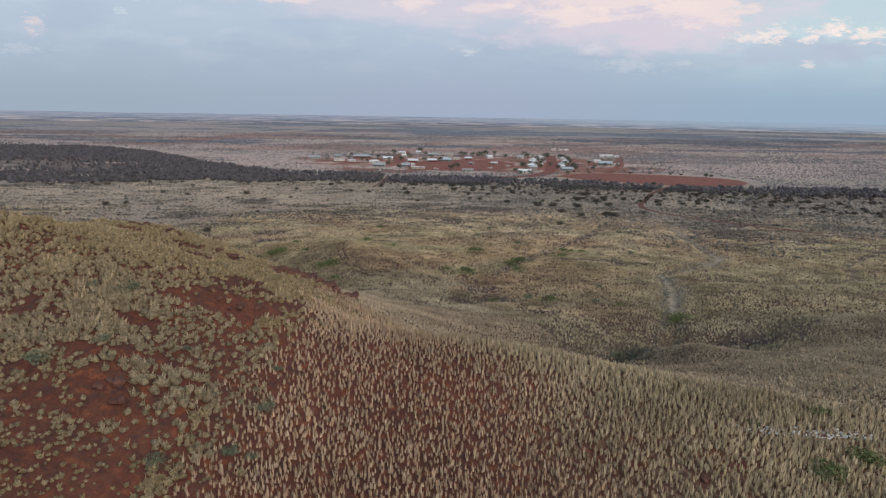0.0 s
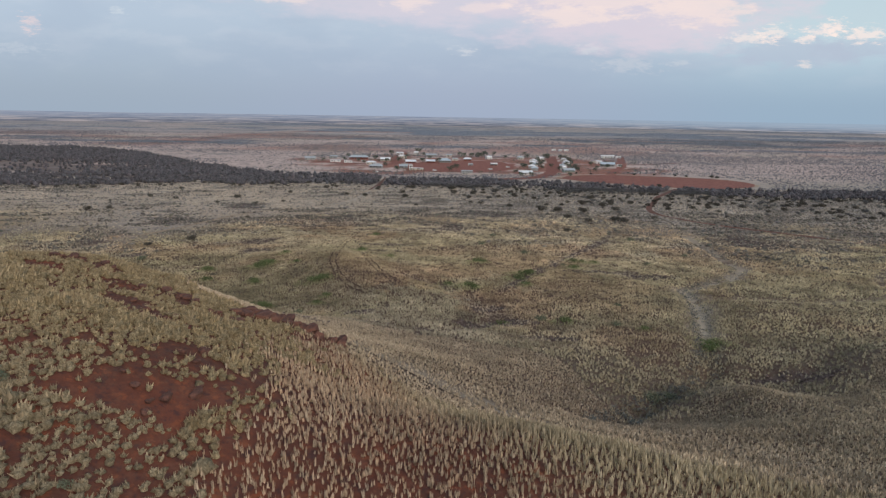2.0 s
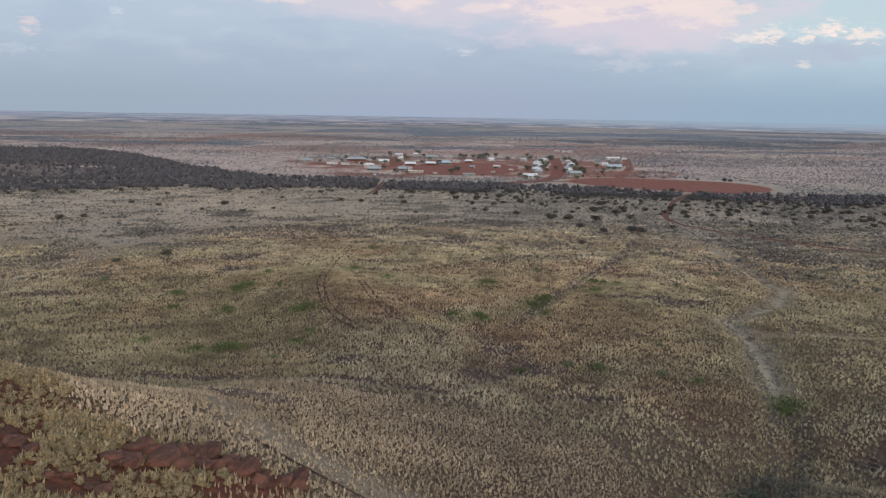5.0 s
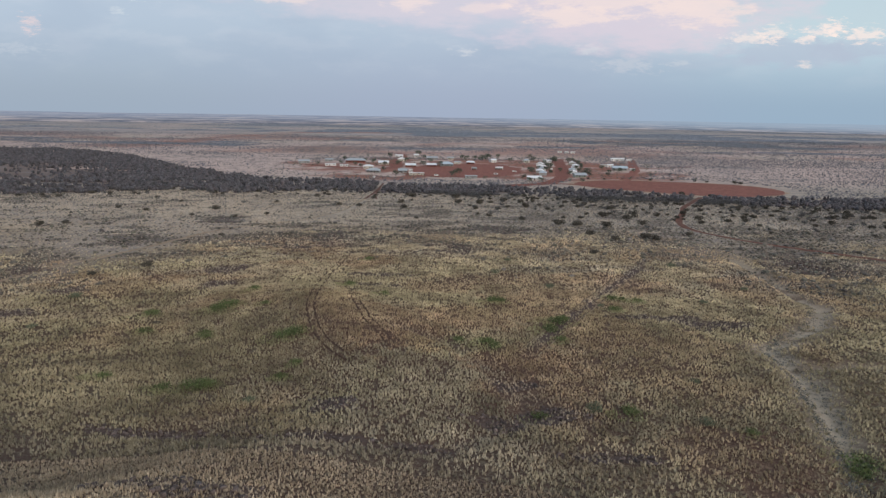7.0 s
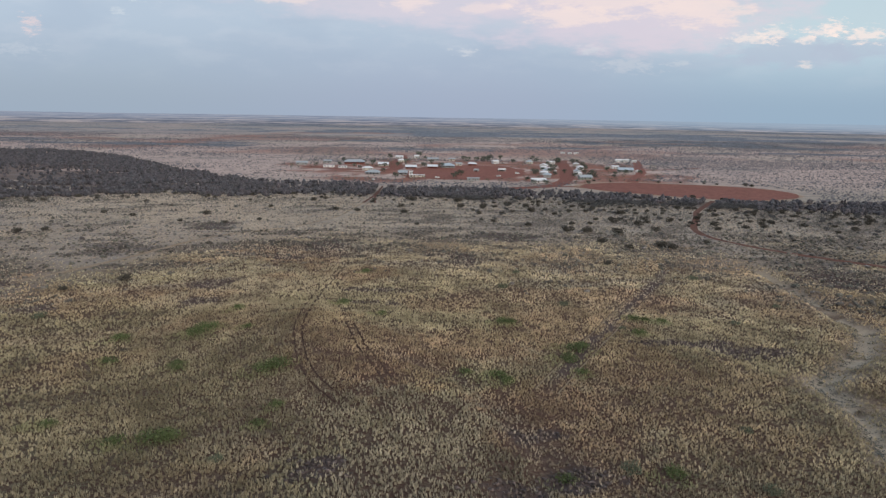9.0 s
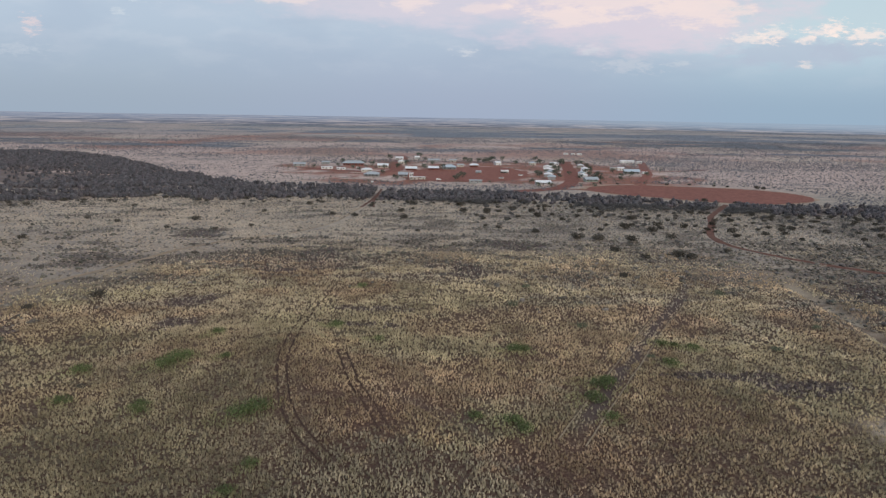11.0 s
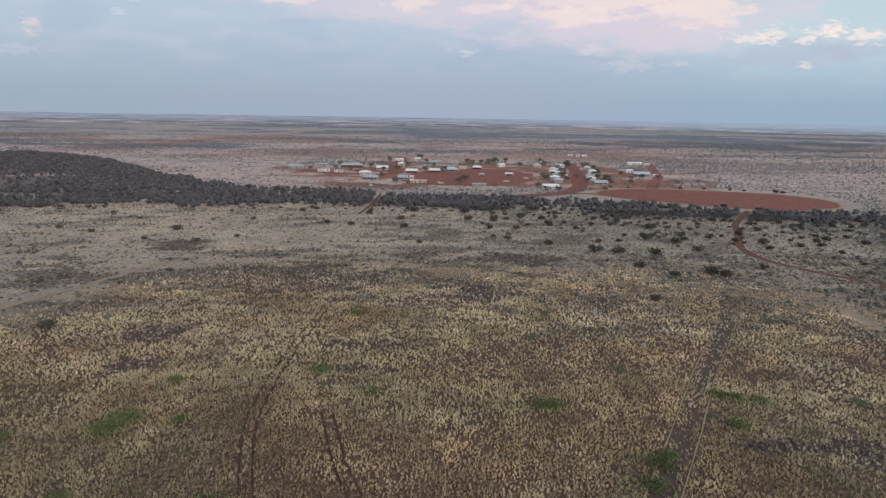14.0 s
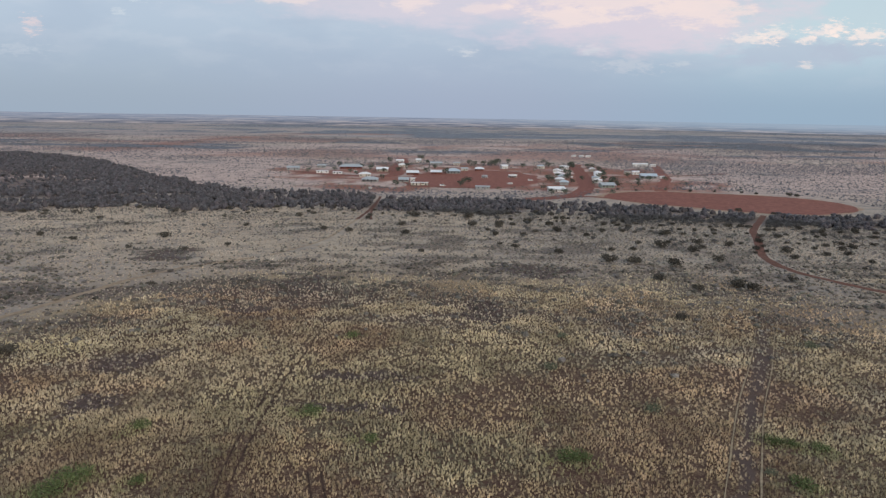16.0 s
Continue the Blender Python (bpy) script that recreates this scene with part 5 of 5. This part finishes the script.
def scattered_scrub():
    # low shrubs between the grass and the belt
    x, y, g = scatter(-340, 340, 235, 548, 1.75, 37)
    d = belt_near(x) - y
    patchy = np.maximum(scrubby(x, y), blotch(x, y, DARK, 1.5))
    thick = 0.28 + 0.12 * step(x, 20, -40) + 1.0 * patchy + 0.35 * np.exp(-np.maximum(d, 0) / 45) + 0.75 * step(x, -10, 80) * step(y, 300, 360)
    keep = in_sight(x, y, 0) & (d > -5) & (g.random(len(x)) < thick * step(fringe(x, y), 270, 350) * (0.15 + 1.2 * fbm(x * 0.5, y, 8, 92, 3))) & (road_gap(x, y) > 1.8)
    x, y, patchy = x[keep], y[keep], patchy[keep]
    n = len(x)
    w = g.uniform(0.3, 0.7, n) * (1 + 1.0 * (g.random(n) > 0.9))
    tall, tone = w * g.uniform(0.6, 1.1, n), 1.22 - 0.28 * patchy - 0.12 * step(x, 30, -30)
    m = y < 385
    domes("low_scrub", x[m], y[m], tall[m], w[m], 5, g, "low grey saltbush dotted over pale grass", "shrubs", tone[m])
    m = ~m
    domes("saltbush_flat", x[m], y[m], tall[m] * 1.1, w[m] * 1.1, 5, g, "grey saltbush scattered before a tree belt", "shrubs", tone[m], 1)
    # the same scrub in the dark hollows of the grassland
    x, y, g = scatter(-165, 170, 100, 330, 0.72, 39)
    keep = in_sight(x, y, 0) & (g.random(len(x)) < 0.75 * blotch(x, y, DARK, 1.5))
    x, y = x[keep], y[keep]
    n = len(x)
    w = g.uniform(0.18, 0.45, n)
    domes("hollow_scrub", x, y, w * g.uniform(0.7, 1.3, n), w, 5, g, "low purple-brown scrub in hollows of the grassland", "shrubs", np.array([0.95]), palette=[(0.125, 0.094, 0.082), (0.140, 0.106, 0.092), (0.122, 0.100, 0.096)])
    # grey shrubs in the lower creek bed
    g = np.random.default_rng(53)
    p = smooth_line(CREEK, 0.5)
    i = (len(p) * g.random(1700) ** 0.55).astype(int)
    side = np.where(g.random(1700) < 0.65, 1.9, -1.5) + g.normal(size=1700) * 0.8
    way = np.gradient(p, axis=0)
    way /= np.hypot(way[:, 0], way[:, 1])[:, None]
    x, y = p[i, 0] + way[i, 1] * side, p[i, 1] - way[i, 0] * side
    w = g.uniform(0.25, 0.75, 1700)
    clumps("creek_scrub", x, y, w * 0.9, w, 10, 0.5, M_SALT, g, "grey-green scrub crowding a dry creek bed", "shrubs")
    # beyond the belt and round the township
    for name, y0, y1, gap, base, label, levels in (("plain_scrub", 470, 1000, 3.1, 0.3, "scattered grey scrub over the wide plain, tinted violet with painted haze", 1), ("farther_scrub", 1000, 1850, 4.6, 0.55, "grey scrub dotted over the plain beyond a township, tinted violet with painted haze", 1)):
        x, y, g = scatter(-1400, 1400, y0, y1, gap, 41 + int(gap))
        far = np.hypot((x - 40) / 200, (y - 780) / 120)
        dense = 0.2 + 0.6 * step(fbm(x * 0.5, y, 90, 99), 0.42, 0.58) + 0.25 * step(x, 150, 300)
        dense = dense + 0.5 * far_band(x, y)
        keep = (y > belt_far(x) + 6) & (np.abs(x) < 0.8 * y) & (g.random(len(x)) < dense * (0.3 + 1.3 * fbm(x * 0.5, y, 22, 100))) & (far > 0.9 + 0.4 * fbm(x, y, 30, 98))
        keep &= np.hypot((x - 212) / 105, (y - 598) / 78) > 1
        x, y = x[keep], y[keep]
        n = len(x)
        w = g.uniform(0.55, 1.3, n) * (1 + 0.8 * (g.random(n) > 0.92)) * (base + 0.6)
        # violet-grey leaves: part of this tint is haze painted into the palette
        domes(name, x, y, w * g.uniform(0.45, 0.85, n), w * 1.15, 4, g, label, "shrubs", np.array([1.2]), levels, palette=[(0.098, 0.096, 0.104), (0.116, 0.104, 0.104), (0.096, 0.098, 0.116)])
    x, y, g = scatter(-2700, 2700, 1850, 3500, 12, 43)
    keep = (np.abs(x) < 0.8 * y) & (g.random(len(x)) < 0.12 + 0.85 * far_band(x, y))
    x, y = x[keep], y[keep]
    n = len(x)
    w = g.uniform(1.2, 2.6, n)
    # blue-grey palette puts the distance haze into the leaf colour
    domes("distant_scrub", x, y, w * 0.8, w, 5, g, "bands of distant dark scrub near the horizon, tinted blue with painted haze", "shrubs", np.array([1.25]), 1, palette=[(0.140, 0.152, 0.170), (0.155, 0.162, 0.174), (0.140, 0.152, 0.180)])


scattered_scrub()


# ---- township ----
def house(w, d, h, roof, wall_mat, roof_mat, veranda, g):
    """A one-storey house, front towards -y."""
    top = new("house")
    bm = bmesh.new()
    t = 0.15
    door_x = g.uniform(-0.15, 0.15) * w
    cuts = [(door_x - 0.45, door_x + 0.45, 0.0, 2.05)]
    nwin = max(1, int(w // 4.5))
    wins = []
    for i in range(nwin + 1):
        c = -w / 2 + (i + 0.5) * w / (nwin + 1)
        if abs(c - door_x) > 1.5:
            wins.append((c - 0.7, c + 0.7, 0.95, 2.05))
    # front wall in upright strips round its openings
    edges = sorted({-w / 2, w / 2, *[v for o in cuts + wins for v in o[:2]]})
    for a, b in zip(edges, edges[1:]):
        hole = next((o for o in cuts + wins if o[0] <= (a + b) / 2 <= o[1]), None)
        if hole:
            if hole[2] > 0:
                box(bm, a, -d / 2, -0.3, b, -d / 2 + t, hole[2])
            box(bm, a, -d / 2, hole[3], b, -d / 2 + t, h)
        else:
            box(bm, a, -d / 2, -0.3, b, -d / 2 + t, h)
    box(bm, -w / 2, d / 2 - t, -0.3, w / 2, d / 2, h)
    box(bm, -w / 2, -d / 2 + t, -0.3, -w / 2 + t, d / 2 - t, h)
    box(bm, w / 2 - t, -d / 2 + t, -0.3, w / 2, d / 2 - t, h)
    part("wall", bm, wall_mat, top)
    bm = bmesh.new()
    o, rise = 0.6, d * (0.22 if roof != "flat" else 0.06)
    hip = d * 0.5 if roof == "hip" else 0.0
    a, b = w / 2 + o, d / 2 + o
    low = [bm.verts.new(p) for p in ((-a, -b, h), (a, -b, h), (a, b, h), (-a, b, h))]
    ridge = [bm.verts.new(p) for p in ((-a + hip, 0, h + rise), (a - hip, 0, h + rise))]
    for f in ((low[0], low[1], ridge[1], ridge[0]), (low[2], low[3], ridge[0], ridge[1]), (low[1], low[2], ridge[1]), (low[3], low[0], ridge[0]), (low[3], low[2], low[1], low[0])):
        bm.faces.new(f)
    part("roof", bm, roof_mat, top)
    bm = bmesh.new()
    box(bm, door_x - 0.44, -d / 2 + 0.04, 0.0, door_x + 0.44, -d / 2 + 0.09, 2.04)
    part("door", bm, M_DOOR, top)
    for x0, x1, z0, z1 in wins:
        bm = bmesh.new()
        ya, yb = -d / 2 + 0.02, -d / 2 + 0.1
        box(bm, x0, ya, z0, x1, yb, z0 + 0.07)
        box(bm, x0, ya, z1 - 0.07, x1, yb, z1)
        for xc in (x0, (x0 + x1) / 2 - 0.03, x1 - 0.06):
            box(bm, xc, ya, z0 + 0.07, xc + 0.06, yb, z1 - 0.07)
        frame_ob = part("window", bm, M_STEEL, top)
        bm = bmesh.new()
        box(bm, x0 + 0.06, -d / 2 + 0.05, z0 + 0.07, x1 - 0.06, -d / 2 + 0.07, z1 - 0.07)
        part("pane", bm, M_GLASS, frame_ob)
    if veranda:
        bm = bmesh.new()
        vs = [bm.verts.new(p) for p in ((-a, -b - 2.4, h - 0.45), (a, -b - 2.4, h - 0.45), (a, -b + 0.05, h - 0.02), (-a, -b + 0.05, h - 0.02))]
        vt = [bm.verts.new(v.co + Vector((0, 0, 0.06))) for v in vs]
        bm.faces.new(vs[::-1])
        bm.faces.new(vt)
        for i in range(4):
            bm.faces.new((vs[i], vs[(i + 1) % 4], vt[(i + 1) % 4], vt[i]))
        part("veranda_roof", bm, roof_mat, top)
        for i in range(max(2, int(w // 3.5)) + 1):
            px = -a + 0.2 + i * (2 * a - 0.4) / max(2, int(w // 3.5))
            bm = bmesh.new()
            box(bm, px - 0.06, -b - 2.3, -0.3, px + 0.06, -b - 2.18, h - 0.45)
            part("post", bm, M_STEEL, top)
    return top


def shelter(w, d, h, roof_mat):
    """An open shelter: roof on posts over a low back wall."""
    top = new("open_shelter")
    bm = bmesh.new()
    box(bm, -w / 2, -d / 2, h, w / 2, d / 2, h + 0.22)
    box(bm, -w / 2, -d / 2, h - 1.1, w / 2, -d / 2 + 0.1, h)
    part("roof", bm, roof_mat, top)
    for i in range(4):
        for y in (-d / 2 + 0.3, d / 2 - 0.3):
            bm = bmesh.new()
            x = -w / 2 + 0.25 + i * (w - 0.5) / 3
            box(bm, x - 0.12, y - 0.12, -0.3, x + 0.12, y + 0.12, h)
            part("post", bm, M_WALLS["white"], top)
    bm = bmesh.new()
    box(bm, -w / 2 + 0.4, d / 2 - 0.5, 0, w / 2 - 0.4, d / 2 - 0.42, h - 0.2)
    part("back_wall", bm, M_DOOR, top)
    return top


def car(mat):
    top = new("parked_car")
    bm = bmesh.new()
    prof = [(-2.3, 0.45), (2.3, 0.45), (2.35, 0.95), (1.3, 1.08), (0.75, 1.72), (-2.1, 1.78), (-2.35, 1.0)]
    sides = [[bm.verts.new((x, y, z)) for x, z in prof] for y in (-0.9, 0.9)]
    bm.faces.new(sides[0])
    bm.faces.new(sides[1][::-1])
    for i in range(len(prof)):
        j = (i + 1) % len(prof)
        bm.faces.new((sides[0][j], sides[0][i], sides[1][i], sides[1][j]))
    part("body", bm, mat, top)
    for y in (-0.905, 0.905):
        bm = bmesh.new()
        box(bm, -1.9, y - 0.01, 1.1, 0.7, y + 0.01, 1.6)
        part("side_window", bm, M_GLASS, top)
    for x in (-1.45, 1.45):
        for y in (-0.85, 0.85):
            bm = bmesh.new()
            bmesh.ops.create_cone(bm, cap_ends=True, segments=14, radius1=0.38, radius2=0.38, depth=0.24, matrix=pose(x, y, 0.38, 90))
            wheel = part("wheel", bm, M_DOOR, top)
            bm = bmesh.new()
            bmesh.ops.create_cone(bm, cap_ends=True, segments=12, radius1=0.22, radius2=0.22, depth=0.28, matrix=pose(x, y, 0.38, 90))
            part("rim", bm, M_STEEL, wheel)
    return top


gh = np.random.default_rng(9)
# x, y, width, depth, height, roof form, wall, roof sheet, veranda, turn
HOUSES = [
    (-167, 820, 16, 9, 2.6, "gable", "grey", M_GREY, 0, 8), (-128, 785, 15, 5, 2.6, "flat", "white", M_WHITE, 0, 2), (-111, 778, 11, 5, 2.4, "flat", "white", M_WHITE, 0, -2), (-142, 855, 11, 7, 2.5, "gable", "grey", M_GREY, 0, 5),
    (-106, 842, 30, 12, 3.4, "hip", "red", M_GREY, 1, 4), (-80, 757, 14, 9, 2.6, "hip", "cream", M_WHITE, 0, 6), (-69, 709, 17, 10, 2.8, "hip", "grey", M_GREY, 1, -4), (-68, 818, 15, 9, 3.0, "gable", "cream", M_WHITE, 1, 3),
    (-57, 952, 12, 8, 2.7, "gable", "white", M_WHITE, 0, -6), (-49, 882, 13, 9, 2.7, "hip", "cream", M_WHITE, 0, 12), (-33, 967, 8, 7, 3.0, "gable", "white", M_WHITE, 0, 0), (-38, 709, 11, 8, 3.0, "gable", "grey", M_GREY, 1, 3),
    (-30, 716, 5, 5, 3.2, "flat", "white", M_WHITE, 0, 3), (-26, 682, 10, 6, 2.6, "flat", "cream", M_WHITE, 0, 4), (-18, 684, 7, 5, 2.4, "flat", "cream", M_WHITE, 0, 4), (-33, 784, 15, 9, 2.8, "gable", "red", M_WHITE, 1, 2), (-8, 795, 14, 8, 2.7, "gable", "red", M_WHITE, 1, -3),
]
HOUSES_B = [
    (-9, 915, 18, 9, 2.7, "gable", "grey", M_GREY, 0, 2), (17, 919, 10, 7, 2.6, "gable", "cream", M_GREY, 0, 0), (10, 806, 18, 12, 3.2, "hip", "grey", M_BLUE, 1, 5), (24, 840, 9, 7, 2.6, "gable", "cream", M_GREY, 0, 0), (41, 843, 12, 8, 2.8, "hip", "red", M_WHITE, 1, 0),
    (73, 879, 9, 8, 3.2, "gable", "white", M_WHITE, 0, 20), (32, 659, 14, 8, 2.6, "flat", "grey", M_GREY, 0, 2), (119, 887, 10, 8, 2.9, "hip", "cream", M_BLUE, 0, 5), (147, 884, 12, 8, 2.8, "gable", "white", M_WHITE, 0, 0), (128, 830, 13, 9, 3.0, "gable", "white", M_WHITE, 1, 75),
    (123, 796, 13, 9, 2.8, "hip", "white", M_WHITE, 1, 80), (112, 732, 14, 9, 2.8, "hip", "grey", M_WHITE, 0, 78), (111, 705, 12, 9, 2.8, "hip", "grey", M_BLUE, 0, 80), (93, 650, 16, 8, 2.8, "gable", "white", M_WHITE, 1, 4), (120, 762, 12, 8, 2.7, "gable", "white", M_BLUE, 0, 78),
]
HOUSES_C = [
    (211, 1124, 8, 5, 2.7, "flat", "white", M_WHITE, 0, 0), (221, 1114, 7, 5, 2.7, "flat", "white", M_WHITE, 0, 0), (232, 1116, 9, 5, 2.7, "flat", "white", M_WHITE, 0, 0), (175, 858, 11, 8, 2.8, "gable", "cream", M_WHITE, 0, 80), (169, 810, 14, 9, 3.0, "hip", "white", M_WHITE, 1, 82),
    (152, 752, 11, 8, 2.8, "gable", "white", M_BLUE, 0, 80), (148, 726, 11, 8, 2.8, "hip", "white", M_WHITE, 0, 80), (146, 688, 15, 9, 2.8, "gable", "green", M_GREY, 1, 6), (162, 784, 11, 8, 2.8, "gable", "white", M_WHITE, 0, 80), (209, 834, 8, 6, 2.6, "flat", "cream", M_GREY, 0, 0), (214, 779, 20, 10, 3.4, "gable", "grey", M_BLUE, 1, -5),
    (215, 824, 9, 6, 3.0, "gable", "white", M_WHITE, 0, 0), (255, 946, 11, 6, 2.8, "gable", "white", M_WHITE, 0, 0), (266, 948, 10, 6, 2.8, "gable", "white", M_WHITE, 0, 0), (275, 941, 8, 6, 2.8, "flat", "white", M_WHITE, 0, 0), (229, 779, 6, 5, 2.5, "flat", "white", M_WHITE, 0, 0),
]
ROOF_WORDS = {M_WHITE.name: "white sheet-metal", M_GREY.name: "grey sheet-metal", M_BLUE.name: "blue-grey sheet-metal"}
for x, y, w, d, h, roof, wall, rm, ver, rz in HOUSES + HOUSES_B + HOUSES_C:
    ob = house(w * 0.82, d * 0.85, h, roof, M_WALLS[wall], rm, ver, gh)
    ob.matrix_basis = pose(x, y, float(height(np.array([x]), np.array([y]))[0]) + 0.1, 0, 0, rz)
    tagged(ob, f"one-storey {wall} house with a {ROOF_WORDS[rm.name]} {roof} roof" + (" and veranda" if ver else ""), "house", "houses of the township")

ob = shelter(8.6, 5.0, 3.0, M_WHITE)
ob.matrix_basis = pose(70, 764, float(height(np.array([70.0]), np.array([764.0]))[0]) + 0.15, 0, 0, 4)
tagged(ob, "white open shelter with posts on a red dirt oval", "shelter")
ob = shelter(6, 4, 2.6, M_GREY)
ob.matrix_basis = pose(41, 758, float(height(np.array([41.0]), np.array([758.0]))[0]) + 0.15, 0, 0, 4)
tagged(ob, "small grey open shelter beside a red dirt oval", "shelter")
one_car = car(M_WALLS["white"])
tagged(one_car, "white parked four-wheel-drive on red dirt", "car", "parked cars")
CARS = [(84, 734, 10), (-62, 647, 80), (-2, 676, 20), (132, 772, 100), (60, 700, 160), (-95, 800, 30)]
for i, (x, y, rz) in enumerate(CARS):
    m = pose(x, y, float(height(np.array([x]), np.array([y]))[0]) + 0.16, 0, 0, rz)
    if i == 0:
        one_car.matrix_basis = m
    else:
        copy_thing(one_car, m)

TOWN_TREES = [(-70, 945, 1.0), (-43, 862, 0.9), (-30, 985, 1.2), (-18.5, 797, 0.9), (-43, 671, 0.8), (2, 790, 1.0), (33, 918, 1.0), (38, 890, 1.1), (60, 905, 1.2), (72, 950, 1.1), (66, 915, 1.0), (98, 895, 0.8), (134, 960, 0.9), (131, 901, 1.0), (117, 771, 0.7), (140, 820, 0.7), (154, 881, 1.2), (163, 915, 1.0), (176, 884, 1.0), (152, 699, 0.9)]
TOWN_TREES_B = [(162, 722, 1.0), (157, 738, 0.8), (-127, 888, 0.7), (-65, 800, 0.7), (22, 702, 0.9), (18, 700, 0.7), (-50, 809, 0.8), (122, 750, 0.8), (180, 847, 0.9), (179, 701, 0.6), (208, 756, 0.7), (137, 746, 0.7), (87, 957, 0.9), (-10, 852, 0.8), (-96, 860, 0.7), (-100, 794, 0.6), (96, 628, 0.7), (136, 633, 0.6), (85, 627, 0.7), (14, 679, 0.8), (50, 905, 1.0), (156, 690, 0.8), (190, 735, 0.6), (222, 750, 0.7), (205, 770, 0.5), (186, 900, 0.8), (102, 742, 0.8), (101, 716, 0.9), (121, 718, 0.7), (133, 803, 0.9), (131, 778, 0.7), (139, 702, 0.8), (159, 765, 0.9), (172, 797, 0.8), (179, 826, 0.7), (137, 848, 0.9), (-90, 770, 0.6), (-120, 812, 0.7), (-146, 800, 0.6), (-60, 730, 0.7), (-82, 828, 0.9), (-20, 930, 0.8), (84, 660, 0.6), (196, 790, 0.7)]
plants_at(gum_kinds, [(x, y, s * 1.15) for x, y, s in TOWN_TREES + TOWN_TREES_B])


def town_shrubs():
    g = np.random.default_rng(61)
    n = 3600
    x, y = g.uniform(-190, 290, n), g.uniform(625, 1010, n)
    keep = (np.hypot((x - 30) / 72, (y - 750) / 85) > 1) & (np.hypot((x - 212) / 100, (y - 598) / 70) > 1)
    for line, gap in (([(178, 960), (168, 915), (151, 806), (136, 730), (124, 671), (108, 630)], 9), ([(285, 965), (255, 860), (231, 770), (205, 712)], 7)):
        keep &= off_line(x, y, line) > gap
    for hx, hy, w, d, *_ in HOUSES + HOUSES_B + HOUSES_C:
        keep &= np.hypot(x - hx, y - hy) > 0.62 * w
    keep &= g.random(n) < 0.25 + 0.9 * step(fbm(x, y, 50, 104), 0.45, 0.6)
    x, y = x[keep], y[keep]
    w = g.uniform(0.5, 2.0, len(x)) * (1 + 0.4 * (g.random(len(x)) > 0.9))
    clumps("township_shrubs", x, y, w * 1.4, w, 14, 0.6, M_GUM, g, "garden shrubs and saplings between township houses", "shrubs")


town_shrubs()
RIM_BUSH = [(150, 668, 0.8), (165, 664, 0.7), (210, 660, 1.0), (232, 662, 0.7), (252, 655, 0.8), (284, 640, 1.4), (288, 636, 1.1), (262, 650, 0.8), (214, 535, 0.9), (196, 545, 1.2), (252, 533, 0.8)]
plants_at(bush_kinds, RIM_BUSH)


# ---- rocks ----
def rock(size, seed):
    g = np.random.default_rng(seed)
    bm = bmesh.new()
    bmesh.ops.create_icosphere(bm, subdivisions=2, radius=1.0)
    k = g.uniform(0.6, 1.2, 3)
    planes = g.normal(size=(16, 3))
    planes /= np.linalg.norm(planes, axis=1)[:, None]
    cut = g.uniform(0.42, 0.8, 16)
    for v in bm.verts:
        p = np.array(v.co)
        for n, c in zip(planes, cut):
            over = p @ n - c
            if over > 0:
                p = p - n * over
        p = p * (1 + 0.12 * (noise.noise(Vector(p * 2.1) + Vector((seed, 0, 0)))))
        v.co = Vector(p * (1.0, k[1], 0.55 * k[2] + 0.15)) * size
    me = bpy.data.meshes.new("rock")
    bm.to_mesh(me)
    bm.free()
    me.materials.append(M_ROCK)
    return new("rock", me)


rock_kinds = [tagged(rock(0.85, s), "weathered dark red ironstone rock", "rock", "ironstone outcrop on the hill") for s in range(6)]
gr = np.random.default_rng(77)
placed = 0
for cx, cy, rad, count in OUTCROP:
    for _ in range(count):
        x, y = cx + gr.normal() * rad * 0.7, cy + gr.normal() * rad * 0.5
        s = float(gr.uniform(0.7, 1.9) if -21 < cx < -9 and cy > 78 else gr.uniform(0.3, 0.95))
        m = pose(x, y, float(height(np.array([x]), np.array([y]))[0]) + 0.16 * s, gr.uniform(-12, 12), gr.uniform(-12, 12), gr.uniform(0, 360)) @ Matrix.Scale(s, 4)
        if placed < len(rock_kinds):
            rock_kinds[placed].matrix_basis = m
            rock_kinds[placed].scale = (s, s, s)
        else:
            k = rock_kinds[int(gr.integers(6))]
            copy_thing(k, m @ Matrix.Scale(1 / k.scale[0], 4))
        placed += 1


def quartz_stones():
    g = np.random.default_rng(91)
    n = 240
    t = g.random(n)
    x = np.interp(t, [0, 0.3, 0.6, 1], [29, 32, 36, 41]) + g.normal(size=n) * 0.9
    y = np.interp(t, [0, 0.3, 0.6, 1], [46.2, 46.5, 46.7, 47.6]) + g.normal(size=n) * 0.4
    z = height(x, y)
    s = g.uniform(0.05, 0.17, n)
    base = np.array([(1, 0, 0), (0, 1, 0), (-1, 0, 0), (0, -1, 0), (0, 0, 0.9), (0, 0, -0.6)])
    tri = np.array([(0, 1, 4), (1, 2, 4), (2, 3, 4), (3, 0, 4), (1, 0, 5), (2, 1, 5), (3, 2, 5), (0, 3, 5)])
    v = (np.stack([x, y, z + 0.03], -1)[:, None] + base[None] * s[:, None, None] * g.uniform(0.6, 1.4, (n, 6, 1))).reshape(-1, 3)
    f = (tri[None] + 6 * np.arange(n)[:, None, None]).reshape(-1, 3)
    tagged(mesh_object("quartz_stones", v, f, M_QUARTZ), "scatter of small white quartz stones in grass", "stones", kind="stuff")


quartz_stones()
